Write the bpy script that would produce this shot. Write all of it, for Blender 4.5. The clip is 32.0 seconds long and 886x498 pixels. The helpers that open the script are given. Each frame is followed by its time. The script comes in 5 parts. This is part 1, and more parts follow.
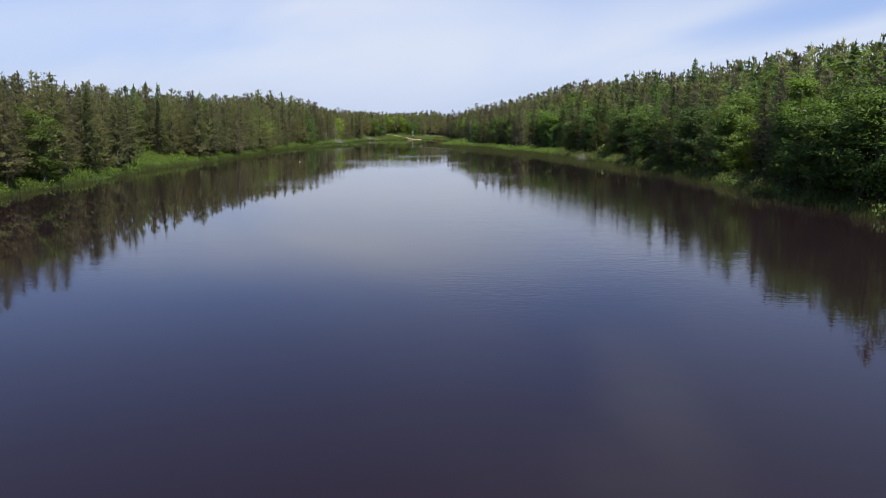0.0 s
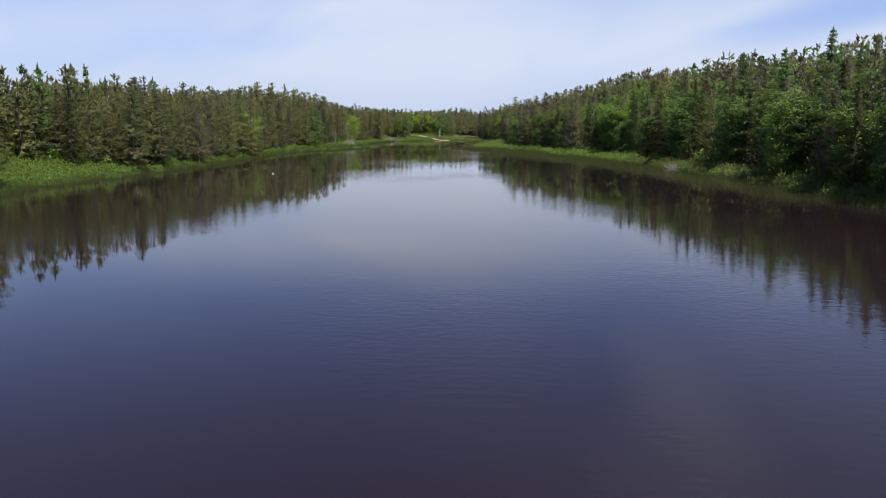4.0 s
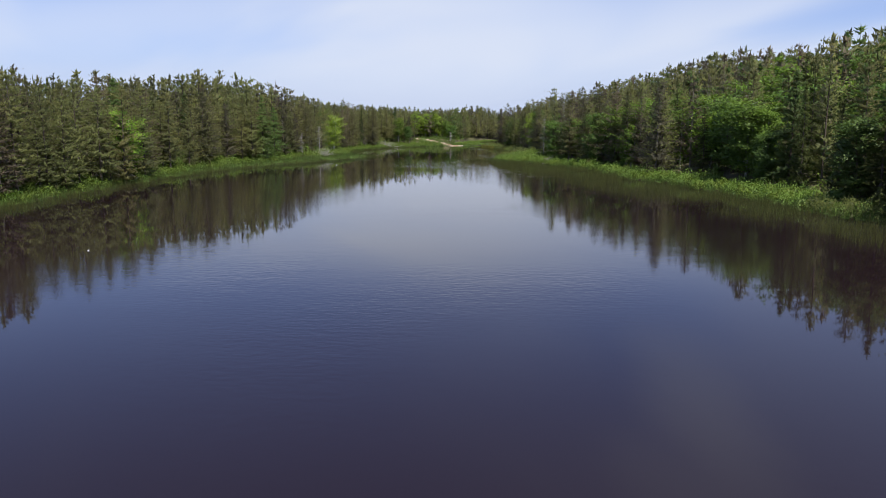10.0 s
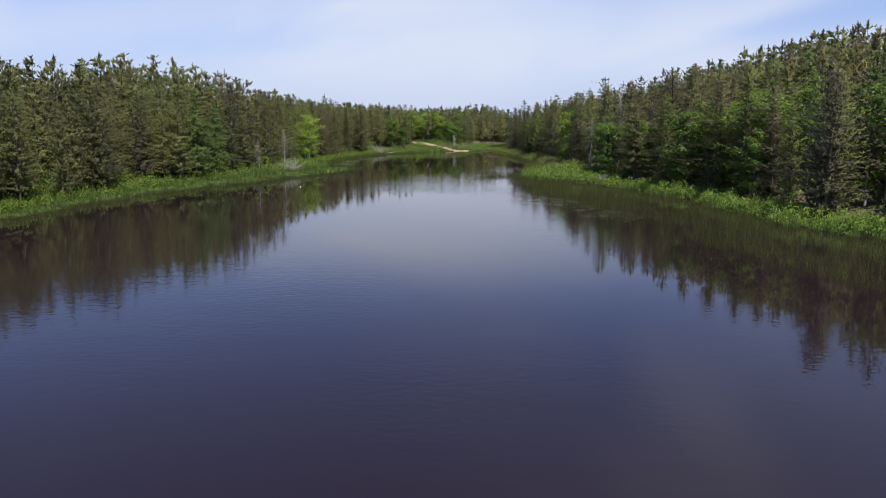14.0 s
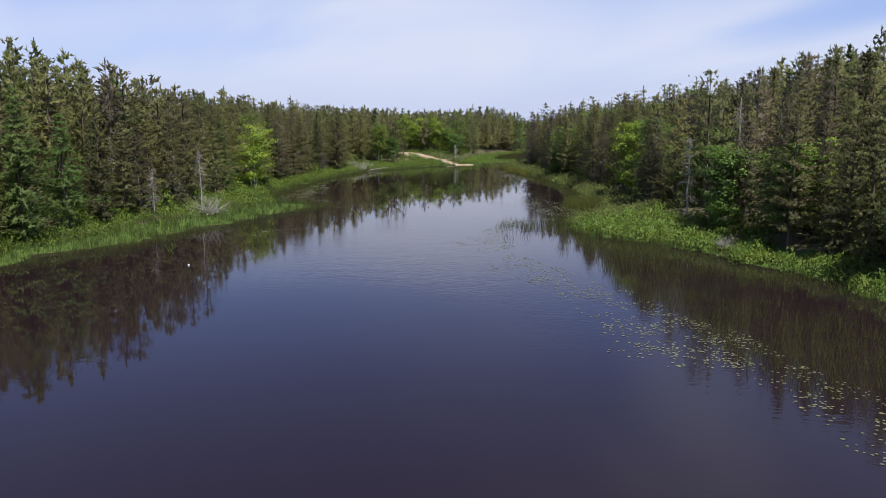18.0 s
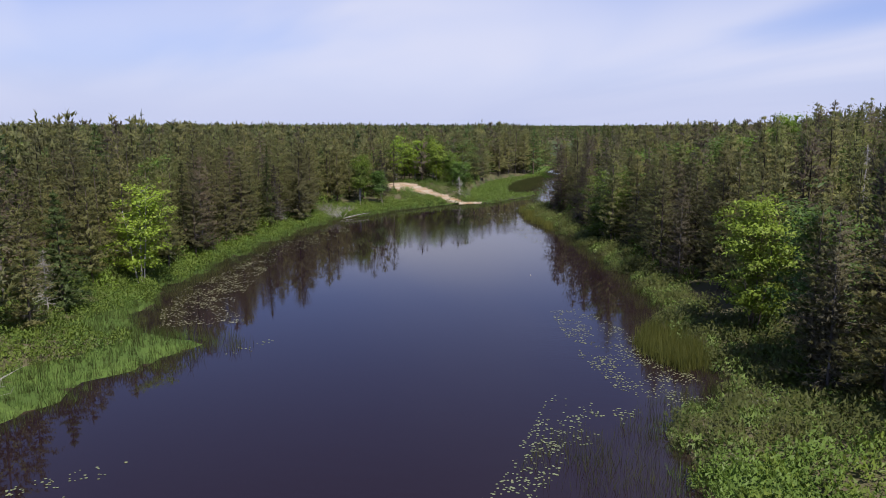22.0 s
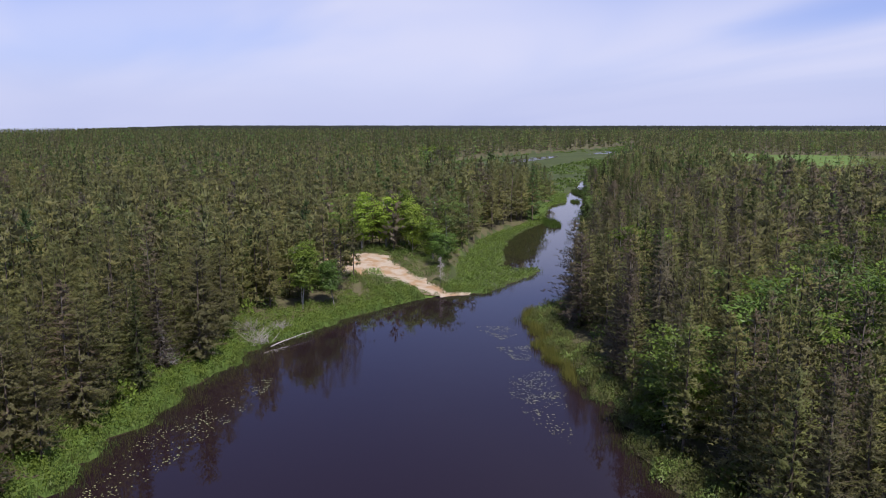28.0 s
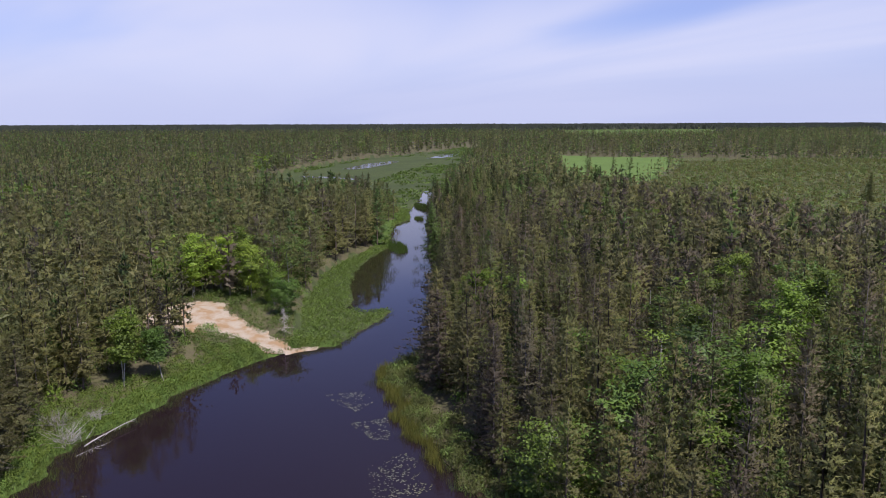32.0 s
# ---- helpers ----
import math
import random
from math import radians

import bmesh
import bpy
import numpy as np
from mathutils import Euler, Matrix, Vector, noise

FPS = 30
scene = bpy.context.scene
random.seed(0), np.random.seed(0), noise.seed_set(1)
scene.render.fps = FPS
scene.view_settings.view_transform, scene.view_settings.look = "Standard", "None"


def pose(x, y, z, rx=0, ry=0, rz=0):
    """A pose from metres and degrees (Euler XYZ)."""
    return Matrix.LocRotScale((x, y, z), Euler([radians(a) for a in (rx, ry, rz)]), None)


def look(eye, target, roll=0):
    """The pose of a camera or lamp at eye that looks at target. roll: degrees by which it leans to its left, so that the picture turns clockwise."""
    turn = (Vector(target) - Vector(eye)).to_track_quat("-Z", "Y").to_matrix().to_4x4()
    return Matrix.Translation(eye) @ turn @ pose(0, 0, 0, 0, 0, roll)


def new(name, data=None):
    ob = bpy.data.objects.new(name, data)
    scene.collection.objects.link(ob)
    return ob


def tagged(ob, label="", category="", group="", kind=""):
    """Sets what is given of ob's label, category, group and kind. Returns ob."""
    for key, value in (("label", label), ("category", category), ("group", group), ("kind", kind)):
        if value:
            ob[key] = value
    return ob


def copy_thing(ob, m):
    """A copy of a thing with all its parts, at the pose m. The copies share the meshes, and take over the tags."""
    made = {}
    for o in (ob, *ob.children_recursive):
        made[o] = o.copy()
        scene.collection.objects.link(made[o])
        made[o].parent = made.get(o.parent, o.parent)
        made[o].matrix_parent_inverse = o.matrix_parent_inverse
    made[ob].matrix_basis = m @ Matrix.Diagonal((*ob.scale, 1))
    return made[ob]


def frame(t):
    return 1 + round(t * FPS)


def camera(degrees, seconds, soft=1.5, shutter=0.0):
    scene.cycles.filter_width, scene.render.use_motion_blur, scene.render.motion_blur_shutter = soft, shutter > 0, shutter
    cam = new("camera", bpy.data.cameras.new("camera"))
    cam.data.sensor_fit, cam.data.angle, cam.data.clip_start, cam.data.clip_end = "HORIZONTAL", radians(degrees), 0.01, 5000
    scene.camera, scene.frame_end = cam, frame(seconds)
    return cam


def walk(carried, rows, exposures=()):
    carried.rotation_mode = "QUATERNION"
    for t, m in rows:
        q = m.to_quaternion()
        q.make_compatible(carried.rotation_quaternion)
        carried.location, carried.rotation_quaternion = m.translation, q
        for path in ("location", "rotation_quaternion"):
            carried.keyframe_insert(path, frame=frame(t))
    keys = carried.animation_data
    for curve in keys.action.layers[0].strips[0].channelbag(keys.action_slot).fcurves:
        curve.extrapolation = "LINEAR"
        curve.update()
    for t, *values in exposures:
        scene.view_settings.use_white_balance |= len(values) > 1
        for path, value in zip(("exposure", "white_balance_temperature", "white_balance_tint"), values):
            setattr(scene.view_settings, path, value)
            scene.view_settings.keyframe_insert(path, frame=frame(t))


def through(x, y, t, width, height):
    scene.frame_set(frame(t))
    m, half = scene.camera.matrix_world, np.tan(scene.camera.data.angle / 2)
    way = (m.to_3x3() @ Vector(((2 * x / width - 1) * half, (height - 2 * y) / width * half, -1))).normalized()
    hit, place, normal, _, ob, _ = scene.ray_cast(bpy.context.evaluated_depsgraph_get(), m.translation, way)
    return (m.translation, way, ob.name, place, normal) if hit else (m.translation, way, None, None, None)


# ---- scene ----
cam = camera(61.1, 32.0, 0.85)
# seconds, x, y, z, yaw, pitch, roll
PATH = [
    (0, 0, 0.02, 8.77, -0.204, -9.3, 0),
    (0.5, 0.13, 7.35, 8.72, -0.079, -9.3, 0),
    (1, 0.33, 14.71, 8.74, 0.09, -9.3, 0),
    (1.5, 0.45, 22.06, 8.58, 0.783, -9.3, 0),
    (2, 0.43, 29.14, 8.34, 1.004, -9.3, 0),
    (2.5, 0.39, 36.15, 8.23, 1.314, -9.3, 0),
    (3, 0.31, 43.23, 8.23, 1.707, -9.3, 0),
    (3.5, 0.07, 50.1, 8.26, 1.916, -9.3, 0),
    (5.5, -2.34, 76.09, 8.08, 2.337, -9.3, 0),
    (6, -2.96, 82.72, 8.15, 2.348, -9.3, 0),
    (6.5, -3.48, 89.42, 8.21, 2.155, -9.3, 0),
    (7, -3.79, 96.51, 8.32, 2.129, -9.3, 0),
    (7.5, -3.74, 103.86, 8.54, 2.087, -9.3, 0),
    (8, -3.34, 111.25, 8.65, 2.325, -9.3, 0),
    (8.5, -2.67, 118.68, 8.78, 2.548, -9.3, 0),
    (9, -1.98, 125.97, 8.94, 2.769, -9.3, 0),
    (9.5, -1.53, 133.08, 9.11, 3.065, -9.306, 0),
    (10, -1.27, 140.13, 9.24, 3.303, -9.312, 0),
    (10.5, -1.21, 147.2, 9.36, 3.434, -9.319, 0),
    (11, -1.41, 154.31, 9.53, 3.52, -9.325, 0),
    (11.5, -1.95, 161.43, 9.63, 3.508, -9.331, 0),
    (12, -2.8, 168.39, 9.65, 3.443, -9.338, 0),
    (12.5, -3.91, 175.19, 9.73, 3.294, -9.344, 0),
    (13, -5.12, 181.84, 9.89, 3.088, -9.35, 0),
    (13.5, -6.14, 188.57, 10.04, 2.998, -9.35, 0),
    (14, -6.95, 195.64, 10.06, 2.986, -9.35, 0),
    (14.5, -7.75, 202.84, 10.03, 2.917, -9.35, 0),
    (16.5, -10.17, 232.27, 10.49, 2.686, -9.35, 0),
    (17, -10.65, 239.26, 10.96, 2.579, -9.35, 0),
    (17.5, -10.74, 246, 11.77, 2.619, -9.35, 0),
    (18, -10.69, 252.48, 12.59, 2.719, -9.35, 0),
    (18.5, -10.63, 258.99, 13.42, 2.868, -9.35, 0),
    (19, -10.58, 265.56, 14.37, 3.049, -9.35, 0),
    (19.5, -10.53, 272.11, 15.32, 3.183, -9.351, 0),
    (20, -10.58, 278.67, 16.09, 3.318, -9.352, 0),
    (20.5, -10.75, 285.11, 16.96, 3.378, -9.354, 0),
    (21, -10.91, 291.54, 17.77, 3.292, -9.355, 0),
    (21.5, -10.76, 297.99, 18.62, 3.41, -9.356, 0),
    (22, -10.6, 304.33, 19.64, 3.52, -9.358, 0),
    (22.5, -10.62, 310.56, 20.69, 3.494, -9.359, 0),
    (23, -10.69, 316.64, 21.78, 3.398, -9.36, 0),
    (23.5, -10.64, 322.47, 22.94, 3.475, -9.37, 0),
    (24, -10.81, 327.5, 24.2, 3.416, -9.38, 0),
    (24.5, -11.19, 331.46, 25.73, 3.29, -9.39, 0),
    (25, -11.57, 335.41, 26.85, 3.077, -9.4, 0),
    (25.5, -11.45, 339.46, 27.77, 3.056, -9.425, 0),
    (27.5, -11.07, 352.66, 31.58, 2.804, -9.525, 0),
    (28, -10.91, 355.23, 32.53, 2.771, -9.55, 0),
    (28.5, -10.86, 357.41, 33.61, 2.589, -9.575, 0),
    (29, -10.81, 359.43, 34.71, 2.391, -9.6, 0),
    (29.5, -10.84, 361.31, 35.78, 1.174, -9.625, 0.025),
    (30, -11.04, 363.02, 36.78, -2.939, -9.65, 0.05),
    (30.5, -11.39, 364.67, 37.91, -6.501, -9.683, 0.075),
    (31, -11.58, 365.69, 38.55, -7.565, -9.715, 0.1),
    (31.5, -11.69, 365.91, 39.1, -8.697, -9.747, 0.125),
    (32, -11.69, 366.03, 40.02, -9.482, -9.78, 0.15),
]
walk(cam, [(t, pose(x, y, z, 90 + pitch, 0, yaw) @ pose(0, 0, 0, 0, 0, -roll)) for t, x, y, z, yaw, pitch, roll in PATH],
     [(0.0, 0.27, 6430, 5), (14.0, 0.27, 6430, 6), (22.0, 0.21, 6350, 14), (32.0, 0.18, 6150, 19)])

# ---- world and sun ----
CLOUD_SHIFT = 3.1
SUN_ELEV, SUN_AZ = 62.0, 150.0      # azimuth clockwise from +y
world = bpy.data.worlds.new("sky")
scene.world = world
world.use_nodes = True
wt = world.node_tree
for n in list(wt.nodes):
    wt.nodes.remove(n)


def wnode(kind, **kw):
    n = wt.nodes.new(kind)
    for k, v in kw.items():
        n.inputs[k].default_value = v
    return n


def wmath(op, a, b=0.0):
    n = wt.nodes.new("ShaderNodeMath")
    n.operation = op
    for i, v in enumerate((a, b)):
        if isinstance(v, (int, float)):
            n.inputs[i].default_value = v
        else:
            wt.links.new(v, n.inputs[i])
    return n.outputs[0]


sky = wt.nodes.new("ShaderNodeTexSky")
sky.sky_type = 'NISHITA'
sky.sun_disc = False
sky.sun_elevation, sky.sun_rotation = radians(SUN_ELEV), radians(SUN_AZ)
sky.altitude, sky.air_density, sky.dust_density, sky.ozone_density = 200, 1.0, 0.4, 3.0
wc = wt.nodes.new("ShaderNodeTexCoord")
sep = wt.nodes.new("ShaderNodeSeparateXYZ")
wt.links.new(wc.outputs["Generated"], sep.inputs[0])
up = wmath('ADD', wmath('MAXIMUM', sep.outputs[2], 0.0), 0.12)
px, py = wmath('DIVIDE', wmath('MULTIPLY', sep.outputs[0], -1.0), up), wmath('DIVIDE', sep.outputs[1], up)
comb = wt.nodes.new("ShaderNodeCombineXYZ")
# thin streaks of high cloud drawn out along one wind direction
wt.links.new(wmath('ADD', wmath('MULTIPLY', px, 0.62), wmath('MULTIPLY', py, -0.34)), comb.inputs[0])
wt.links.new(wmath('ADD', wmath('MULTIPLY', px, 0.16), wmath('MULTIPLY', py, 0.20)), comb.inputs[1])
comb.inputs[2].default_value = CLOUD_SHIFT
cn = wnode("ShaderNodeTexNoise", Scale=0.55, Detail=4.0, Roughness=0.45, Distortion=0.5)
wt.links.new(comb.outputs[0], cn.inputs["Vector"])


def wramp(fac, p0, p1, c0=(0, 0, 0, 1), c1=(1, 1, 1, 1)):
    r = wt.nodes.new("ShaderNodeValToRGB")
    r.color_ramp.interpolation = 'EASE'
    r.color_ramp.elements[0].position, r.color_ramp.elements[0].color = p0, c0
    r.color_ramp.elements[1].position, r.color_ramp.elements[1].color = p1, c1
    wt.links.new(fac, r.inputs[0])
    return r.outputs[0]


def wmix(fac, a, b):
    m = wt.nodes.new("ShaderNodeMixRGB")
    for i, v in zip((0, 1, 2), (fac, a, b)):
        if isinstance(v, tuple):
            m.inputs[i].default_value = v
        else:
            wt.links.new(v, m.inputs[i])
    return m.outputs[0]


clouds = wramp(cn.outputs["Fac"], 0.33, 0.58)
low = wramp(sep.outputs[2], 0.10, 0.24, (1, 1, 1, 1), (0.16, 0.16, 0.16, 1))     # the veil thins out overhead
haze = wramp(sep.outputs[2], 0.0, 0.17, (0.92, 0.92, 0.92, 1), (0, 0, 0, 1))
cover = wmath('MULTIPLY', wmath('MULTIPLY', clouds, low), wramp(sep.outputs[2], 0.01, 0.09, (0.25, 0.25, 0.25, 1)))
tint = wt.nodes.new("ShaderNodeMixRGB")
tint.blend_type = 'MULTIPLY'
tint.inputs[0].default_value = 1.0
tint.inputs[2].default_value = (0.98, 0.91, 1.2, 1)
wt.links.new(sky.outputs[0], tint.inputs[1])


bn = wnode("ShaderNodeTexNoise", Scale=2.2, Detail=3.0, Roughness=0.5)
wt.links.new(comb.outputs[0], bn.inputs["Vector"])
ragged = wmath('MULTIPLY', wmath('SUBTRACT', bn.outputs["Fac"], 0.5), 0.7)
bx, by = wmath('ADD', px, ragged), wmath('ADD', py, wmath('MULTIPLY', ragged, 0.8))


def blob(cx, cy, ux, uy, ra, rb):
    """A soft oval in the plane of the clouds, long axis along (ux, uy)."""
    dx, dy = wmath('SUBTRACT', bx, cx), wmath('SUBTRACT', by, cy)
    a = wmath('DIVIDE', wmath('ADD', wmath('MULTIPLY', dx, ux), wmath('MULTIPLY', dy, uy)), ra)
    b = wmath('DIVIDE', wmath('SUBTRACT', wmath('MULTIPLY', dx, uy), wmath('MULTIPLY', dy, ux)), rb)
    r = wmath('MAXIMUM', wmath('SUBTRACT', 1.0, wmath('ADD', wmath('MULTIPLY', a, a), wmath('MULTIPLY', b, b))), 0.0)
    return wmath('MULTIPLY', r, r)


rift = wmath('ADD', wmath('MULTIPLY', blob(-1.75, 3.65, 0.27, 0.96, 1.25, 0.55), 0.95), blob(-0.42, 2.42, 0.54, -0.84, 1.2, 0.42))
rift = wmath('MAXIMUM', wmath('SUBTRACT', 1.0, rift), 0.0)
streak = wmath('ADD', wmath('MULTIPLY', blob(-0.46, 1.85, -0.19, 0.98, 0.9, 0.27), 0.22), wmath('MULTIPLY', blob(0.0, 3.2, 0.54, -0.84, 1.1, 0.5), 0.06))
streak = wmath('ADD', streak, wmath('MULTIPLY', blob(1.5, 3.6, 0.98, 0.15, 2.4, 0.9), 0.55))
cover = wmath('MINIMUM', wmath('ADD', wmath('MULTIPLY', cover, rift), streak), 1.0)
c1 = wmix(haze, tint.outputs[0], (4.6, 5.2, 7.2, 1))
c2 = wmix(wmath('MULTIPLY', cover, 0.9), c1, (6.1, 6.4, 7.7, 1))
bg = wt.nodes.new("ShaderNodeBackground")
bg.inputs["Strength"].default_value = 0.1
wt.links.new(c2, bg.inputs["Color"])
wo = wt.nodes.new("ShaderNodeOutputWorld")
wt.links.new(bg.outputs[0], wo.inputs[0])

sun_data = bpy.data.lights.new("sun", 'SUN')
sun_data.energy, sun_data.angle, sun_data.color = 5.2, radians(0.6), (1.0, 0.95, 0.87)
sun = new("sun", sun_data)
sd = Vector((math.sin(radians(SUN_AZ)) * math.cos(radians(SUN_ELEV)), math.cos(radians(SUN_AZ)) * math.cos(radians(SUN_ELEV)), math.sin(radians(SUN_ELEV))))
sun.matrix_world = look(sd * 300, (0, 0, 0))


# ---- materials ----
class Nodes:
    """A small builder for one node material."""

    def __init__(self, name, rough=0.8, spec=0.3):
        self.mat = bpy.data.materials.new(name)
        self.mat.use_nodes = True
        self.t = self.mat.node_tree
        self.b = self.t.nodes["Principled BSDF"]
        self.b.inputs["Roughness"].default_value = rough
        self.b.inputs["Specular IOR Level"].default_value = spec
        self.geo = self.t.nodes.new("ShaderNodeNewGeometry")
        self.info = self.t.nodes.new("ShaderNodeObjectInfo")

    def link(self, a, b):
        self.t.links.new(a, b)

    def noise(self, scale, detail=3.0, rough=0.55, stretch=None):
        n = self.t.nodes.new("ShaderNodeTexNoise")
        n.inputs["Scale"].default_value, n.inputs["Detail"].default_value, n.inputs["Roughness"].default_value = scale, detail, rough
        src = self.geo.outputs["Position"]
        if stretch:
            m = self.t.nodes.new("ShaderNodeMapping")
            m.inputs["Scale"].default_value = stretch
            self.link(src, m.inputs[0])
            src = m.outputs[0]
        self.link(src, n.inputs["Vector"])
        return n.outputs["Fac"]

    def ramp(self, fac, *stops):
        r = self.t.nodes.new("ShaderNodeValToRGB")
        while len(r.color_ramp.elements) < len(stops):
            r.color_ramp.elements.new(0.5)
        for e, (p, c) in zip(r.color_ramp.elements, stops):
            e.position, e.color = p, (*c, 1)
        self.link(fac, r.inputs[0])
        return r.outputs[0]

    def mix(self, fac, a, b, mode='MIX'):
        m = self.t.nodes.new("ShaderNodeMixRGB")
        m.blend_type = mode
        for i, v in zip((0, 1, 2), (fac, a, b)):
            if isinstance(v, (int, float)):
                m.inputs[i].default_value = v
            elif isinstance(v, tuple):
                m.inputs[i].default_value = (*v, 1)
            else:
                self.link(v, m.inputs[i])
        return m.outputs[0]

    def bump(self, height, strength, distance):
        n = self.t.nodes.new("ShaderNodeBump")
        n.inputs["Strength"].default_value, n.inputs["Distance"].default_value = strength, distance
        self.link(height, n.inputs["Height"])
        self.link(n.outputs[0], self.b.inputs["Normal"])
        return n

    def colour(self, c):
        self.link(c, self.b.inputs["Base Color"])
        return self.mat


def foliage(name, dark, mid, light, rough=0.55, through=0.68, spread=0.12):
    """Leaves and needles: varied leaf by leaf, tree by tree and over patches of wood."""
    m = Nodes(name, rough, 0.4)
    leaf = m.ramp(m.geo.outputs["Random Per Island"], (0.0, tuple(0.3 * p + 0.7 * q for p, q in zip(dark, mid))), (0.5, mid), (1.0, tuple(0.3 * p + 0.7 * q for p, q in zip(light, mid))))
    patch = m.ramp(m.noise(spread, 2.0), (0.3, tuple(v * 0.75 for v in mid)), (0.7, tuple(v * 1.1 for v in light)))
    # every tree has a tone of its own: its object's, and within a joined wood its own value
    own = m.t.nodes.new("ShaderNodeAttribute")
    own.attribute_name = "tone"
    tot = m.t.nodes.new("ShaderNodeMath")
    tot.operation = 'ADD'
    m.link(own.outputs["Fac"], tot.inputs[0])
    m.link(m.info.outputs["Random"], tot.inputs[1])
    fr = m.t.nodes.new("ShaderNodeMath")
    fr.operation = 'FRACT'
    m.link(tot.outputs[0], fr.inputs[0])
    tree = m.ramp(fr.outputs[0], (0.0, (0.58, 0.57, 0.58)), (0.3, (0.98, 0.90, 0.82)), (0.5, (0.90, 0.96, 0.82)), (0.75, (1.32, 1.20, 1.02)), (1.0, (1.10, 1.18, 0.92)))
    c = m.mix(1.0, m.mix(0.35, leaf, patch), tree, 'MULTIPLY')
    m.colour(c)
    tl = m.t.nodes.new("ShaderNodeBsdfTranslucent")
    m.link(c, tl.inputs[0])
    ms = m.t.nodes.new("ShaderNodeMixShader")
    ms.inputs[0].default_value = through
    m.link(m.b.outputs[0], ms.inputs[1])
    m.link(tl.outputs[0], ms.inputs[2])
    m.link(ms.outputs[0], m.t.nodes["Material Output"].inputs["Surface"])
    return m.mat


def wood(name, a, b, scale=6.0):
    m = Nodes(name, 0.85, 0.2)
    n = m.noise(scale, 4.0, 0.6, (1, 1, 0.25))
    m.bump(n, 0.5, 0.03)
    tint = m.ramp(m.info.outputs["Random"], (0.0, (0.8, 0.8, 0.8)), (1.0, (1.15, 1.15, 1.15)))
    return m.colour(m.mix(1.0, m.ramp(n, (0.3, a), (0.7, b)), tint, 'MULTIPLY'))


def soil(name, a, b, c, s1=0.12, s2=1.7, bump=0.15):
    m = Nodes(name, 0.95, 0.1)
    big, fine = m.noise(s1, 3.0), m.noise(s2, 6.0, 0.65)
    m.bump(fine, 0.6, bump)
    return m.colour(m.mix(m.ramp(fine, (0.35, (0, 0, 0)), (0.65, (1, 1, 1))), m.ramp(big, (0.35, a), (0.65, b)), c))


M_PINE = foliage("pine_needles", (0.127, 0.134, 0.063), (0.242, 0.251, 0.112), (0.354, 0.364, 0.168), spread=0.22)
M_PINE_GREY = foliage("dry_pine_needles", (0.110, 0.097, 0.073), (0.198, 0.174, 0.129), (0.287, 0.248, 0.187), spread=0.22)
M_WHITE_PINE = foliage("white_pine_needles", (0.080, 0.133, 0.045), (0.170, 0.260, 0.088), (0.265, 0.361, 0.133), spread=0.22)
M_SPRUCE = foliage("spruce_needles", (0.056, 0.075, 0.027), (0.119, 0.144, 0.053), (0.194, 0.219, 0.081), spread=0.22)
M_LEAF = foliage("broad_leaves", (0.055, 0.092, 0.015), (0.114, 0.185, 0.026), (0.188, 0.266, 0.042), through=0.4)
M_MAPLE = foliage("maple_leaves", (0.110, 0.175, 0.022), (0.225, 0.345, 0.042), (0.34, 0.47, 0.065), through=0.4)
M_LEAF_DARK = foliage("dark_leaves", (0.047, 0.086, 0.019), (0.098, 0.168, 0.034), (0.160, 0.253, 0.052), through=0.4)
M_SHRUB = foliage("bank_shrub_leaves", (0.048, 0.081, 0.017), (0.099, 0.152, 0.026), (0.167, 0.230, 0.040), through=0.4, spread=0.35)
# muted green that stands in for tree shade on the right bank
M_UNDER = foliage("muted_shade_leaves", (0.053, 0.084, 0.024), (0.108, 0.166, 0.041), (0.174, 0.240, 0.062), through=0.35, spread=0.35)
M_REED = foliage("reed_blades", (0.09, 0.11, 0.03), (0.18, 0.20, 0.052), (0.28, 0.29, 0.085), spread=0.4)
M_MARSH = foliage("marsh_sedge", (0.050, 0.083, 0.020), (0.090, 0.144, 0.032), (0.144, 0.211, 0.050), spread=0.15)
# dull and bluish: the haze over the horizon is mixed into this colour
M_FAR_HAZE = foliage("haze_tinted_needles", (0.033, 0.044, 0.039), (0.061, 0.076, 0.060), (0.090, 0.105, 0.077), spread=0.02)
M_BARK = wood("pine_bark", (0.075, 0.058, 0.045), (0.17, 0.135, 0.105))
M_PALE_BARK = wood("birch_bark", (0.17, 0.155, 0.135), (0.44, 0.42, 0.38))
M_DEAD = wood("weathered_dead_wood", (0.22, 0.20, 0.18), (0.46, 0.43, 0.39))
M_TWIG = wood("grey_twigs", (0.11, 0.095, 0.080), (0.23, 0.205, 0.18))
M_FLOOR = soil("forest_floor", (0.065, 0.060, 0.032), (0.100, 0.108, 0.038), (0.105, 0.088, 0.055))
M_BANK = soil("grassy_bank", (0.060, 0.105, 0.022), (0.095, 0.150, 0.030), (0.06, 0.09, 0.022), 0.4, 3.0)
M_MARSH_G = soil("marsh_ground", (0.048, 0.070, 0.024), (0.078, 0.102, 0.032), (0.046, 0.054, 0.024), 0.03, 0.5)
M_MEADOW = soil("meadow_grass", (0.095, 0.150, 0.036), (0.120, 0.190, 0.044), (0.085, 0.13, 0.035), 0.02, 0.4)
M_CLEAR = soil("clearing_scrub", (0.055, 0.078, 0.022), (0.085, 0.105, 0.03), (0.085, 0.08, 0.04), 0.025, 0.25)
M_BED = soil("lake_bed", (0.030, 0.020, 0.012), (0.045, 0.032, 0.02), (0.02, 0.015, 0.01))


